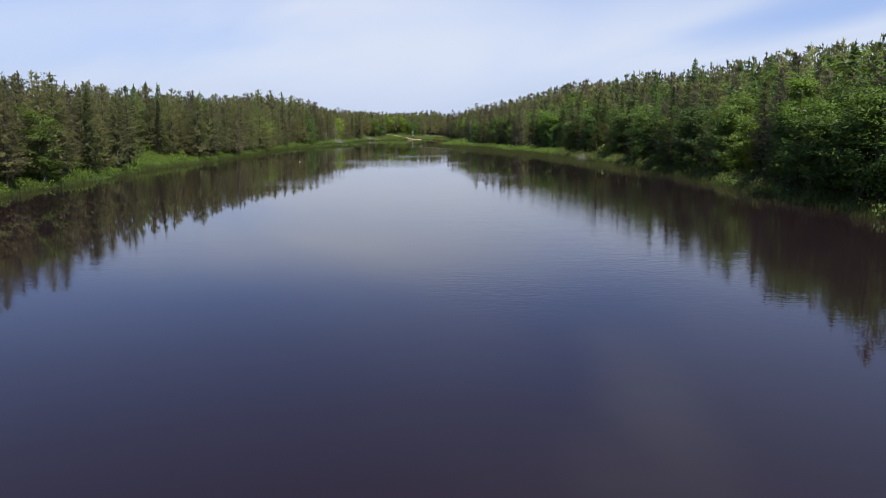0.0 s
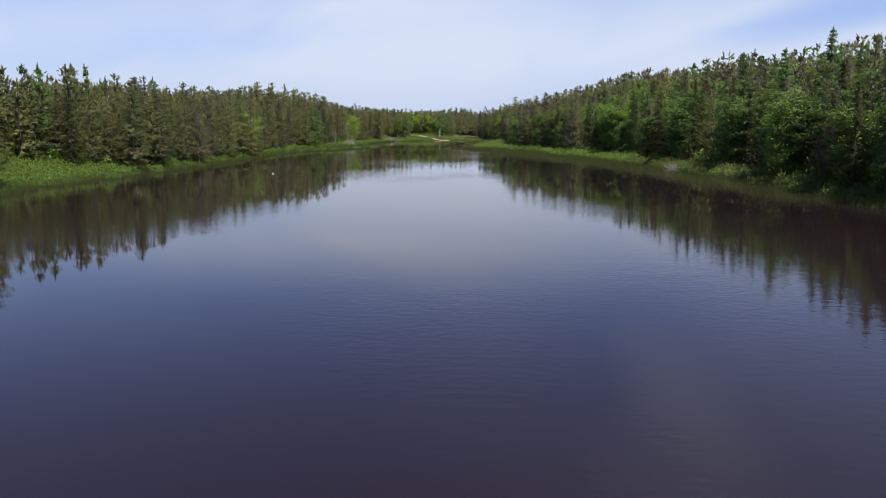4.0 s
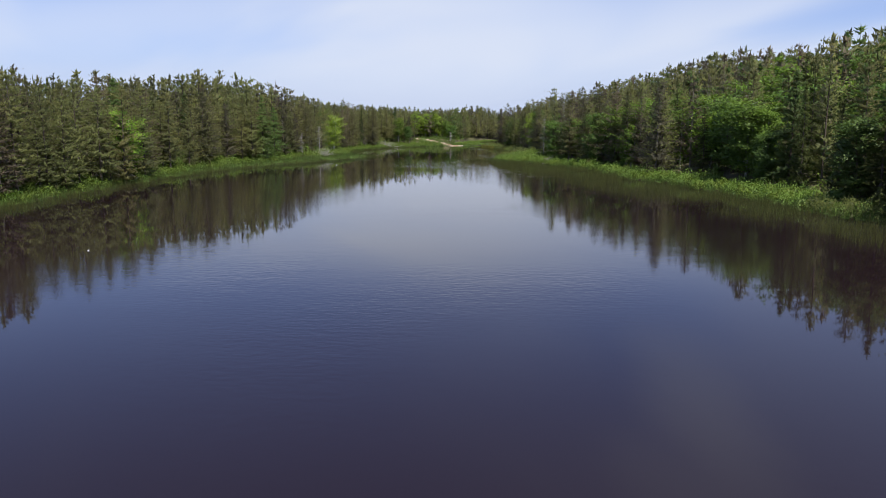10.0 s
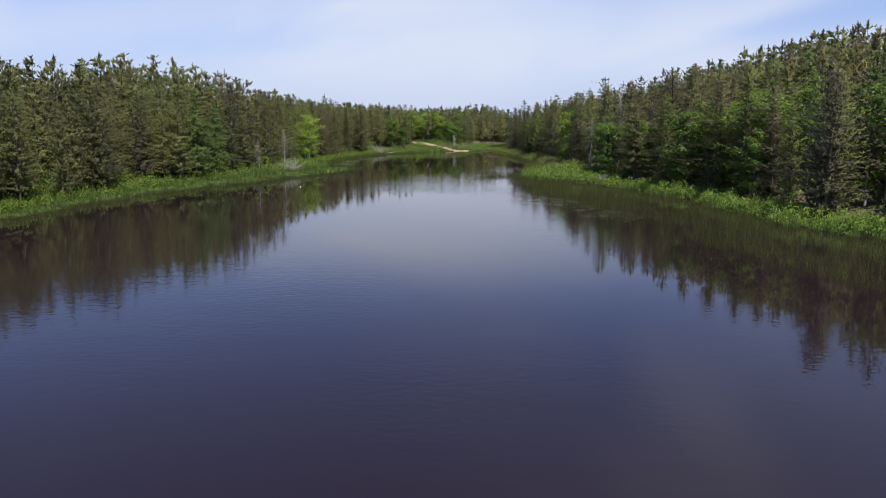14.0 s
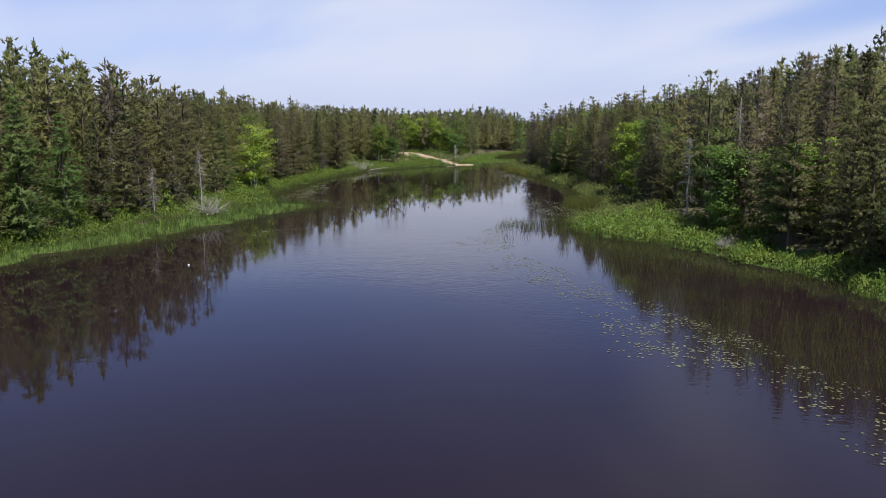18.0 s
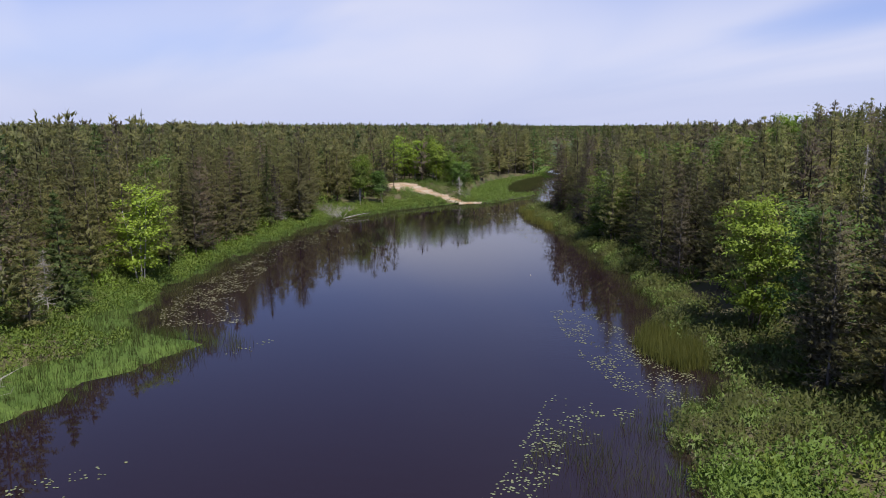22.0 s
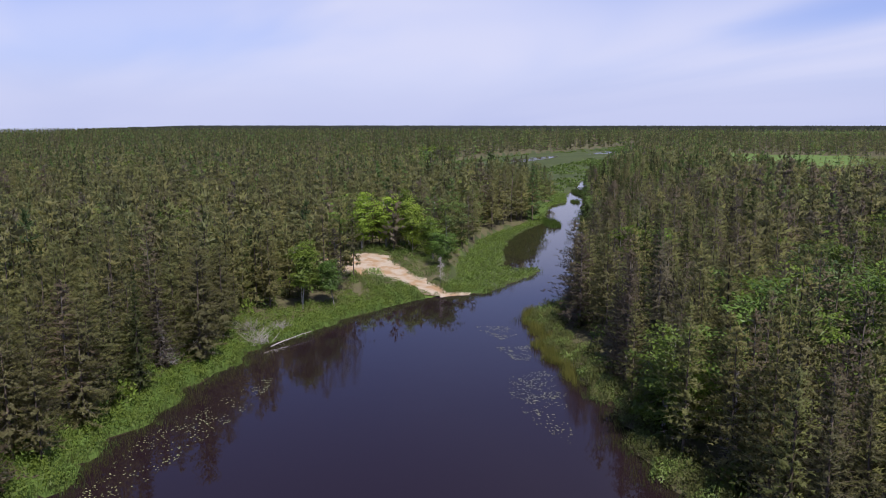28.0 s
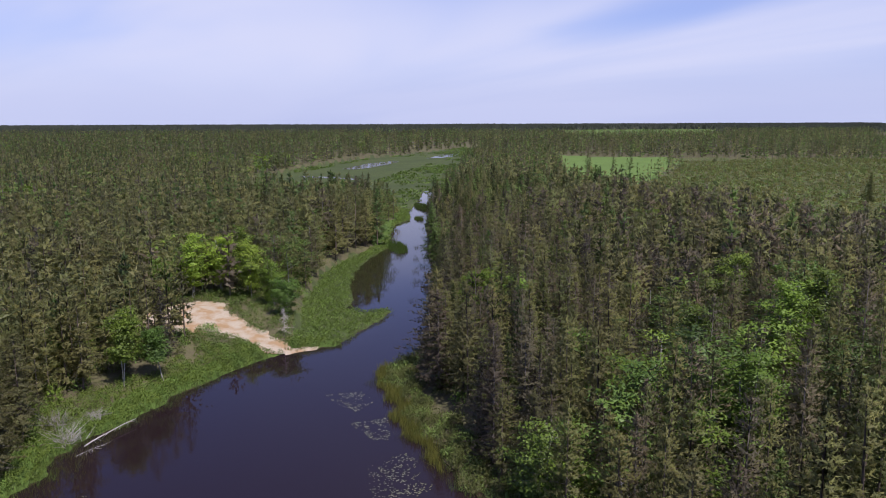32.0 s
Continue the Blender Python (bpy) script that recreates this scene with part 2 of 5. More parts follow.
def make_sand():
    m = Nodes("beach_sand", 0.9, 0.15)
    n, f = m.noise(0.35, 4.0), m.noise(4.0, 6.0, 0.7)
    m.bump(f, 0.5, 0.06)
    return m.colour(m.mix(m.ramp(f, (0.45, (0, 0, 0)), (0.75, (1, 1, 1))), m.ramp(n, (0.38, (0.29, 0.19, 0.10)), (0.56, (0.37, 0.32, 0.245))), (0.28, 0.19, 0.11)))


M_SAND = make_sand()


# x, y and radii of the ruffled stretches
GUSTS = ((22, 75, 24, 62), (16, 205, 13, 22), (-25, 118, 12, 9), (-28, 235, 22, 26), (2, 275, 12, 30))


def make_water(name, ripple):
    m = Nodes(name, 0.03, 0.5)
    m.b.inputs["IOR"].default_value = 1.333
    m.b.inputs["Base Color"].default_value = (0.0140, 0.0080, 0.0098, 1)
    fine = m.noise(2.6, 3.0, 0.5, (0.55, 1.0, 1.0))
    swell = m.noise(0.45, 2.0, 0.5, (0.5, 1.0, 1.0))
    calm = m.ramp(m.noise(0.030, 2.0, 0.5, (1.0, 0.7, 1.0)), (0.48, (0.05, 0.05, 0.05)), (0.62, (0.8, 0.8, 0.8)))
    # breezes ruffle some stretches of the lake
    for cx, cy, rx, ry in GUSTS:
        mp = m.t.nodes.new("ShaderNodeMapping")
        mp.vector_type = 'TEXTURE'
        mp.inputs["Location"].default_value, mp.inputs["Scale"].default_value = (cx, cy, 0), (rx, ry, 1)
        m.link(m.geo.outputs["Position"], mp.inputs[0])
        ln = m.t.nodes.new("ShaderNodeVectorMath")
        ln.operation = 'LENGTH'
        m.link(mp.outputs[0], ln.inputs[0])
        calm = m.mix(1.0, calm, m.ramp(ln.outputs["Value"], (0.45, (0.6, 0.6, 0.6)), (1.0, (0, 0, 0))), 'LIGHTEN')
    h = m.mix(1.0, m.mix(0.5, fine, swell), calm, 'MULTIPLY')
    m.bump(h, ripple, 0.05)
    return m.mat


M_WATER = make_water("dark_lake_water", 0.5)
M_RUSH = foliage("rush_stems", (0.050, 0.060, 0.020), (0.100, 0.108, 0.036), (0.17, 0.17, 0.06), spread=0.4)
M_PAD = foliage("lily_pad_leaf", (0.103, 0.120, 0.060), (0.172, 0.189, 0.095), (0.275, 0.284, 0.172), rough=0.3, through=0.05, spread=0.5)


def make_plain(name, col, rough):
    m = Nodes(name, rough, 0.4)
    n = m.noise(9.0, 3.0)
    return m.colour(m.ramp(n, (0.3, tuple(v * 0.82 for v in col)), (0.7, col)))


M_WHITE = make_plain("white_plastic", (0.80, 0.79, 0.76), 0.4)
M_ROPE = make_plain("dark_rope", (0.08, 0.07, 0.06), 0.9)

# ---- mesh helpers ----
RNG = np.random.default_rng(7)


def mesh_of(name, verts, tris, mats, index=None, smooth=False, tone=None, normals=None):
    """A mesh from arrays of vertices and triangles."""
    verts, tris = np.asarray(verts, np.float32), np.asarray(tris, np.int32)
    me = bpy.data.meshes.new(name)
    me.vertices.add(len(verts))
    me.vertices.foreach_set("co", verts.ravel())
    n = len(tris)
    me.loops.add(n * 3)
    me.loops.foreach_set("vertex_index", tris.ravel())
    me.polygons.add(n)
    me.polygons.foreach_set("loop_start", np.arange(0, n * 3, 3, dtype=np.int32))
    for m in mats:
        me.materials.append(m)
    if index is not None:
        me.polygons.foreach_set("material_index", np.asarray(index, np.int32))
    me.polygons.foreach_set("use_smooth", np.full(n, smooth, dtype=bool))
    if tone is not None:
        me.attributes.new("tone", 'FLOAT', 'FACE').data.foreach_set("value", np.asarray(tone, np.float32))
    if normals is not None:
        me.attributes.new("custom_normal", 'FLOAT_VECTOR', 'POINT').data.foreach_set("vector", np.asarray(normals, np.float32).ravel())
    me.update(calc_edges=True)
    return me


def join(*pieces):
    """Several (verts, tris) as one."""
    vs, ts, k = [], [], 0
    for v, t in pieces:
        if len(v):
            vs.append(v), ts.append(t + k)
            k += len(v)
    return np.concatenate(vs), np.concatenate(ts)


def part(name, geo, material, parent, label="", smooth=False):
    """One mesh object under a thing or a part. geo: (verts, tris), a mesh or a bmesh."""
    if isinstance(geo, tuple):
        me = mesh_of(name, geo[0], geo[1], [material], smooth=smooth or len(geo) > 2, normals=geo[2] if len(geo) > 2 else None)
    else:
        me = geo
    ob = new(name, me)
    ob.parent = parent
    return tagged(ob, label)


def unit(v):
    return v / np.maximum(np.linalg.norm(v, axis=-1, keepdims=True), 1e-9)


def tube(pts, radii, sides=6):
    """A tapered tube along points."""
    pts, radii = np.asarray(pts, float), np.asarray(radii, float)
    n = len(pts)
    d = unit(np.gradient(pts, axis=0))
    a = unit(np.cross(d, np.array([0.31, 0.95, 0.05])))
    b = np.cross(d, a)
    ang = np.arange(sides) * 2 * math.pi / sides
    ring = a[:, None] * np.cos(ang)[None, :, None] + b[:, None] * np.sin(ang)[None, :, None]
    v = (pts[:, None] + ring * radii[:, None, None]).reshape(-1, 3)
    i, j = np.meshgrid(np.arange(n - 1), np.arange(sides), indexing="ij")
    p, q = i * sides + j, i * sides + (j + 1) % sides
    t = np.concatenate([np.stack([p, q, q + sides], -1).reshape(-1, 3), np.stack([p, q + sides, p + sides], -1).reshape(-1, 3)])
    cap = np.array([[(n - 1) * sides, (n - 1) * sides + k, (n - 1) * sides + k + 1] for k in range(1, sides - 1)])
    return v, np.concatenate([t, cap])


def sticks(a, b, r):
    """Three-sided tapered sticks from points a to points b."""
    a, b = np.asarray(a, float), np.asarray(b, float)
    r = np.broadcast_to(np.asarray(r, float), (len(a),))
    d = unit(b - a)
    u = unit(np.cross(d, np.array([0.3, 0.2, 0.93])))
    w = np.cross(d, u)
    ang = np.arange(3) * 2 * math.pi / 3
    ring = u[:, None] * np.cos(ang)[None, :, None] + w[:, None] * np.sin(ang)[None, :, None]
    v = np.concatenate([a[:, None] + ring * r[:, None, None], b[:, None]], axis=1)
    k = np.arange(len(a))[:, None, None] * 4
    t = np.array([[0, 1, 3], [1, 2, 3], [2, 0, 3]])[None] + k
    return v.reshape(-1, 3), t.reshape(-1, 3)


def blades(c, d, face, size, n, rng, loose=0.6, width=0.3):
    """n pointed sprays round each centre c, mostly along d, their flat sides mostly turned to face."""
    c, d = np.asarray(c, float), np.asarray(d, float)
    size = np.broadcast_to(np.asarray(size, float), (len(c),))
    way = unit(d[:, None] + loose * rng.normal(size=(len(c), n, 3)))
    side = unit(unit(np.cross(way, np.broadcast_to(face, c.shape)[:, None])) + 0.32 * rng.normal(size=way.shape))
    s = size[:, None, None] * rng.uniform(0.6, 1.3, (len(c), n, 1))
    base = c[:, None] - way * s * 0.3
    v = np.stack([base + side * s * width, base - side * s * width, base + way * s * 1.2], axis=2).reshape(-1, 3)
    return v, np.arange(len(v)).reshape(-1, 3)


def rounded(v, t, out, rng, rough=0.17):
    """Sprays shaded as parts of one round crown: (verts, tris, normals), every spray turned outwards."""
    n = np.repeat(unit(unit(out) + rough * rng.normal(size=out.shape)), 3, axis=0)
    flip = (np.cross(v[1::3] - v[::3], v[2::3] - v[::3]) * out).sum(-1) < 0
    v = v.copy()
    v[1::3][flip], v[2::3][flip] = v[2::3][flip], v[1::3][flip]
    return v, t, n


# ---- trees ----
def conifer(rng, h, lod, kind):
    """A pine or spruce: dict of part name to (verts, tris)."""
    K = {"jack": dict(bare=0.06, R=2.75, power=0.50, step=0.60, tilt=0.24, ts=0.43, dead=22, loose=0.62, per=8, flat=0.7, clump=0.34),
         "white": dict(bare=0.04, R=3.3, power=0.85, step=0.66, tilt=0.04, ts=0.56, dead=8, loose=0.55, per=11, flat=0.25, clump=0.25),
         "spruce": dict(bare=0.03, R=1.80, power=0.90, step=0.46, tilt=-0.22, ts=0.40, dead=6, loose=0.5, per=7, flat=0.7, clump=0.2)}[kind]
    bare = max(0.02, K["bare"] + rng.uniform(-0.05, 0.10) + ((0, 0.04, 0.16, 0.2, 0.2, 0.10)[lod] if kind == "jack" else 0))
    bow = rng.normal(0, 0.012, 2) * h

    def axis(z):
        u = z / h
        return np.stack([bow[0] * u * u, bow[1] * u * u, z], -1)

    zt = np.linspace(-0.3, h * 0.97, (7, 3, 3, 2, 2, 3)[lod])
    r0 = 0.0095 * h + 0.02
    trunk = tube(axis(zt), r0 * (1 - 0.88 * np.clip(zt / h, 0, 1)), (7, 4, 3, 3, 3, 4)[lod])
    phase = rng.uniform(0, 6.28, 3)

    def radius(u):
        lower = np.clip(0.50 + u / 0.22, 0.50, 1) * np.clip(1.25 - 0.35 * u, 0, 1.1)
        return K["R"] * (h / 14) * np.clip(1 - u, 0, 1) ** K["power"] * lower * (1 + 0.12 * np.sin(u * 17 + phase[0]) + 0.10 * np.sin(u * 31 + phase[1]))

    step = K["step"] * (1, 1.3, 2.1, 4.0, 6.0, 1.05)[lod]
    z = np.arange(bare * h, h * 0.985, step)
    z = z + rng.uniform(-0.2, 0.2, len(z)) * step
    per = (K["per"], 6, 5, 3, 2, 7)[lod]
    zz = np.repeat(z, per) + rng.uniform(-0.2, 0.2, len(z) * per) * step
    u = np.clip((zz - bare * h) / (h - bare * h), 0, 1)
    az = rng.uniform(0, 2 * math.pi, len(zz))
    lop = 1 + 0.20 * np.sin(az + phase[2])
    # limbs bunch together into uneven masses with gaps between
    mass = np.sin(az * 2 + u * 9 + phase[0]) * np.sin(u * 23 + phase[1]) + 0.6 * np.sin(az * 3 - u * 14 + phase[2])
    R = radius(u) * rng.uniform(0.60, 1.15, len(zz)) * lop * (1 + K["clump"] * np.clip(mass, -1, 1)) + 0.14
    tilt = K["tilt"] + 0.22 * u * u + rng.normal(0, 0.12, len(zz))
    out = np.stack([np.cos(az), np.sin(az), tilt], -1)
    root = axis(zz)
    tip = root + out * R[:, None]
    along = ((0.25, 0.5, 0.7, 0.86, 1.0), (0.45, 0.75, 1.0), (0.45, 0.92), (0.8,), (0.75,), (0.35, 0.68, 0.98))[lod]
    cs, ds, ss = [], [], []
    for f in along:
        c = root + (tip - root) * f
        c[:, 2] -= 0.10 * R * f * f
        cs.append(c + rng.normal(0, 0.10, c.shape) * (1 + 0.6 * min(lod, 5 - lod)) * np.array([1, 1, 0.6]))
        ds.append(unit(out * np.array([1, 1, K["flat"]]) + np.array([0, 0, 0.35 * K["flat"]]) + np.array([0, 0, 1.1]) * (u ** 4)[:, None]))
        ss.append(np.full(len(c), K["ts"] * (0.80, 1.12, 2.0, 3.8, 6.0, 0.92)[lod] * (h / 14) ** 0.5) * (0.46 + 0.66 * (1 - u)) * (1.7 if f < 0.5 else 1))
    C, D, S = np.concatenate(cs), np.concatenate(ds), np.concatenate(ss)
    face = unit((C - axis(C[:, 2])) * np.array([1, 1, 0]) + np.array([0, 0, 0.35]) + 1e-3)
    face = unit(face + np.array([0, 0, 0.5]))
    crown = blades(C, D, face, S, (10, 5, 3, 2, 2, 5)[lod], rng, K["loose"], (0.17, 0.21, 0.25, 0.33, 0.36, 0.20)[lod])
    # a short leader at the very top
    zl = np.linspace(0.93, 1.0, 4) * h
    lead = blades(axis(zl), np.tile([0, 0, 1.0], (4, 1)), np.tile([1.0, 0.2, 0.3], (4, 1)), K["ts"] * (0.9, 1.1, 1.5, 2.0, 2.6, 0.9)[lod], (6, 4, 3, 2, 1, 4)[lod], rng, 0.45, 0.24)
    crown = join(crown, lead)
    m = crown[0][::3]
    o = unit((m - axis(m[:, 2])) * np.array([1, 1, 0]) + 1e-4)
    crown = rounded(*crown, o + np.array([0, 0, 0.55]), rng)
    if lod:
        return {"trunk": trunk, "crown": crown}
    limbs = sticks(root, tip, 0.022 * (h / 14) * (1.3 - u))
    nd = K["dead"]
    zd = rng.uniform(0.08 * h, (bare + 0.22) * h, nd)
    ad = rng.uniform(0, 6.28, nd)
    od = np.stack([np.cos(ad), np.sin(ad), rng.uniform(-0.45, 0.15, nd)], -1)
    ra = axis(zd)
    rb = ra + od * rng.uniform(0.8, 2.1, nd)[:, None] * K["R"] / 1.9
    k = rng.integers(0, nd, nd * 2)
    fa = ra[k] + (rb[k] - ra[k]) * rng.uniform(0.4, 0.9, nd * 2)[:, None]
    fb = fa + rng.normal(0, 0.35, (nd * 2, 3)) + np.array([0, 0, -0.12])
    return {"trunk": join(trunk, limbs), "crown": crown, "dead_wood": join(sticks(ra, rb, 0.020), sticks(fa, fb, 0.011))}


def broadleaf(rng, h, lod, stems=3, width=0.30, clear=0.12):
    """A birch, maple or aspen with several stems and an airy crown of leaf sprays."""
    woodp, cs = [], []
    for s in range(stems if lod == 0 else 1):
        az = rng.uniform(0, 6.28)
        lean = rng.uniform(0.03, 0.16) * (0 if stems == 1 else 1)
        hs = h * rng.uniform(0.78, 1.0)
        z = np.linspace(-0.3, hs * 0.9, 6 if lod == 0 else 3)
        wob = rng.normal(0, 0.06, (len(z), 2)) * (z[:, None] / h) * h * 0.12
        pts = np.stack([np.cos(az) * (0.15 * s + lean * z) + wob[:, 0], np.sin(az) * (0.15 * s + lean * z) + wob[:, 1], z], -1)
        woodp.append(tube(pts, (0.012 * h) * (1.05 - 0.85 * z / h) / (1 + 0.25 * (stems - 1)), 6 if lod == 0 else 3))
        nb = (max(16, 66 // stems), 20, 12, 7, 4, 26)[lod]
        zb = rng.uniform(clear, 0.98, nb) * hs
        root = np.stack([np.interp(zb, z, pts[:, k]) for k in range(3)], -1)
        root[:, 2] = zb
        u = zb / h
        R = width * h * np.sqrt(np.clip(1.02 - ((u - 0.50) / 0.52) ** 2, 0.03, 1)) * rng.uniform(0.5, 1.1, nb)
        ab = rng.uniform(0, 6.28, nb)
        tip = root + np.stack([np.cos(ab), np.sin(ab), rng.uniform(0.1, 0.6, nb)], -1) * R[:, None]
        if lod in (0, 1, 5):
            woodp.append(sticks(root, tip, 0.03 * h / 10))
        for f in ((0.25, 0.55, 0.8, 1.03), (0.4, 0.95), (0.9,), (0.8,), (0.8,), (0.35, 0.7, 1.0))[lod]:
            cs.append(root + (tip - root) * f + rng.normal(0, 0.2, root.shape))
    C = np.concatenate(cs)
    nn = (27, 20, 11, 5, 3, 20)[lod]
    # each spray is a flattened cushion of leaves
    off = rng.normal(0, (0.46, 0.55, 0.70, 1.0, 1.4, 0.5)[lod] * (h / 10) ** 0.5, (len(C) * nn, 3)) * np.array([1, 1, 0.38])
    c = np.repeat(C, nn, axis=0) + off
    mid = np.array([0, 0, 0.5 * h])
    face = unit(unit(c - mid) * 0.6 + unit(off + 1e-6) * 0.4 + np.array([0, 0, 0.8]))
    d = unit(rng.normal(size=c.shape) * np.array([1, 1, 0.4]) + np.array([0, 0, -0.15]))
    crown = blades(c, d, face, (0.25, 0.35, 0.66, 1.3, 2.2, 0.29)[lod] * (h / 10) ** 0.4, 1, rng, 0.3, 0.40)
    m = crown[0][::3]
    crown = rounded(*crown, 0.6 * unit(m - mid) + 0.5 * unit(off + 1e-6) + np.array([0, 0, 0.45]), rng)
    return {"trunk": join(*woodp), "crown": crown}


def snag(rng, h):
    """A dead standing tree with bare broken branches."""
    z = np.linspace(-0.3, h, 7)
    pts = np.stack([rng.normal(0, 0.05, 7) + 0.02 * z, rng.normal(0, 0.05, 7), z], -1)
    n = 90
    zb = rng.uniform(0.10, 0.98, n) ** 0.8 * h
    az = rng.uniform(0, 6.28, n)
    a = np.stack([np.interp(zb, z, pts[:, 0]), np.interp(zb, z, pts[:, 1]), zb], -1)
    b = a + np.stack([np.cos(az), np.sin(az), rng.uniform(-0.55, 0.35, n)], -1) * (rng.uniform(0.6, 2.3, n) * (1.15 - zb / h))[:, None]
    k = rng.integers(0, n, n * 4)
    fa = a[k] + (b[k] - a[k]) * rng.uniform(0.3, 1.0, n * 4)[:, None]
    fb = fa + rng.normal(0, 0.34, (n * 4, 3)) - np.array([0, 0, 0.10])
    return {"trunk": tube(pts, 0.012 * h * (1.05 - 0.9 * z / h), 6), "dead_crown": join(sticks(a, b, 0.024), sticks(fa, fb, 0.012))}


def bush(rng, n, r, h, size):
    """A low rounded clump of leaves."""
    th, ph = rng.uniform(0, 6.28, n), rng.uniform(0, 1, n)
    c = np.stack([r * np.sqrt(1 - ph ** 2) * np.cos(th), r * np.sqrt(1 - ph ** 2) * np.sin(th), h * ph], -1) * rng.uniform(0.55, 1.08, (n, 1))
    c[:, 2] += 0.05
    out = unit(c * np.array([1, 1, 0.8]) + np.array([0, 0, 0.4 * h]))
    v, t = blades(c, unit(out + np.array([0, 0, 0.3])), unit(out + 0.5 * rng.normal(size=c.shape) + np.array([0, 0, 0.4])), size, 1, rng, 0.8, 0.38)
    return rounded(v, t, out + np.array([0, 0, 0.3]), rng)


# ---- the plan ----
LEFT = [(-62, -90), (-56, 30), (-56, 95), (-57, 125), (-60, 158), (-58, 186), (-57, 216), (-58, 240), (-59, 265), (-59, 290), (-57, 308),
        (-53, 322), (-48, 333), (-45, 343), (-41, 356), (-38, 365), (-37, 370), (-45, 373), (-48, 381), (-49.5, 392), (-49, 409), (-48, 426),
        (-45.5, 446), (-42.5, 459), (-37.5, 468), (-32, 477), (-27, 485), (-21, 492), (-16, 495), (-9, 497), (-6.5, 502), (0, 513), (4.2, 522)]
RIVER_LEFT = [(-1.5, 520.5), (-6.5, 523), (-4.5, 531), (-1, 540), (3.5, 560), (9, 589), (13, 625), (17, 650), (25, 664), (27, 690), (31, 706), (40, 745), (47, 786)]
RIVER_RIGHT = [(52, 786), (58, 768), (50, 735), (44, 712), (33, 672), (28, 648), (24, 608), (16, 547), (11.5, 520), (8, 500), (4.5, 490), (0, 485)]
RIGHT = [(-2, 480), (-1, 467), (1, 453), (4, 441), (5.5, 425), (7.5, 405), (8.5, 392), (7, 381), (7, 368), (8.5, 361), (7, 356), (1.5, 354), (0, 349),
         (3, 338.5), (8, 333), (13, 326), (17.5, 313), (21, 300), (23.5, 277), (28, 262), (31.5, 250), (34, 225), (37.5, 204), (40.5, 185), (42.5, 155), (42.5, 120),
         (42, 97), (43.5, 70), (48, 20), (60, -90)]
SHORE = np.array(LEFT + RIVER_LEFT + RIVER_RIGHT + RIGHT, float)
MARSH = np.array([(-17.5, 499), (-16, 530), (-11, 562), (-4, 580), (8, 606), (15, 640), (19, 668), (-22, 682), (-50, 760), (-54, 915), (-14, 1026), (32, 1142), (72, 1195),
                  (192, 1425), (230, 1400), (186, 1265), (104, 965), (74, 812), (58, 770), (50, 735), (33, 672), (10, 520), (3, 500)], float)
MEADOW = np.array([(108, 712), (243, 1160), (340, 1060), (290, 960), (225, 850), (160, 755)], float)
CLEARING = np.array([(104, 695), (116, 610), (124, 548), (190, 522), (420, 560), (760, 800), (800, 1010), (500, 1000), (345, 1062), (340, 1060), (291, 958), (226, 848), (161, 753)], float)
BEACH = np.array([(-40, 523.5), (-31, 523), (-29.5, 515), (-22, 504), (-16.5, 496), (-12.5, 496.6), (-13, 494.9), (-16, 493.4), (-21, 493.8), (-24.5, 499.2), (-29, 502.2), (-36, 503.3), (-50, 504), (-62, 512), (-62, 515), (-50, 509)], float)
FIELD = np.array([(560, 2050), (960, 2050), (1450, 3000), (850, 3000)], float)
CREST = ((-100, 100, 175, 270, 350, 420, 450, 480, 520, 600), (11.5, 12, 12, 11.5, 11.5, 10, 6.5, 4, 2.5, 1.0))


def inside(p, poly):
    x, y = p[:, 0], p[:, 1]
    r = np.zeros(len(p), bool)
    for (x1, y1), (x2, y2) in zip(poly, np.roll(poly, -1, axis=0)):
        if y1 != y2:
            r ^= ((y1 > y) != (y2 > y)) & (x < (x2 - x1) * (y - y1) / (y2 - y1) + x1)
    return r


def away(p, line, closed=True):
    """The distance of points from a line."""
    a = line if closed else line[:-1]
    b = np.roll(line, -1, axis=0) if closed else line[1:]
    best = np.full(len(p), 1e9)
    for s, e in zip(a, b):
        d = e - s
        t = np.clip(((p - s) @ d) / max(d @ d, 1e-9), 0, 1)
        best = np.minimum(best, ((p - s - t[:, None] * d) ** 2).sum(1))
    return np.sqrt(best)


def shore_dist(p):
    """Metres from the water's edge: land positive, water negative."""
    q = p + 0.7 * np.stack([np.sin(p[:, 1] * 0.9) + np.sin(p[:, 1] * 0.37 + 1), np.cos(p[:, 0] * 0.8) * 0.5], -1) * (p[:, 1] < 480)[:, None]
    d = away(q, SHORE)
    return np.where(inside(q, SHORE), -d, d)


def smooth(t):
    t = np.clip(t, 0, 1)
    return t * t * (3 - 2 * t)


def wave(p, s):
    return np.sin(p[:, 0] * s + 1.3 * np.sin(p[:, 1] * s * 0.7)) * np.cos(p[:, 1] * s * 0.83 + 1.1 * np.sin(p[:, 0] * s * 0.6))


def mid_x(y):
    return np.interp(y, (-90, 100, 250, 350, 480, 560, 786), (-5, -7, -14, -18, -12, 6, 49))


def far_lake(p):
    """The great lake on the horizon."""
    return p[:, 1] > 2450 + 3.4 * np.maximum(p[:, 0] + 0.55 * (p[:, 1] - 366), -150)


POOL = np.array([(-5, 526), (-1.9, 527), (2.1, 538), (8.5, 578), (11, 602), (3, 583), (-3, 562), (-5, 542)], float)


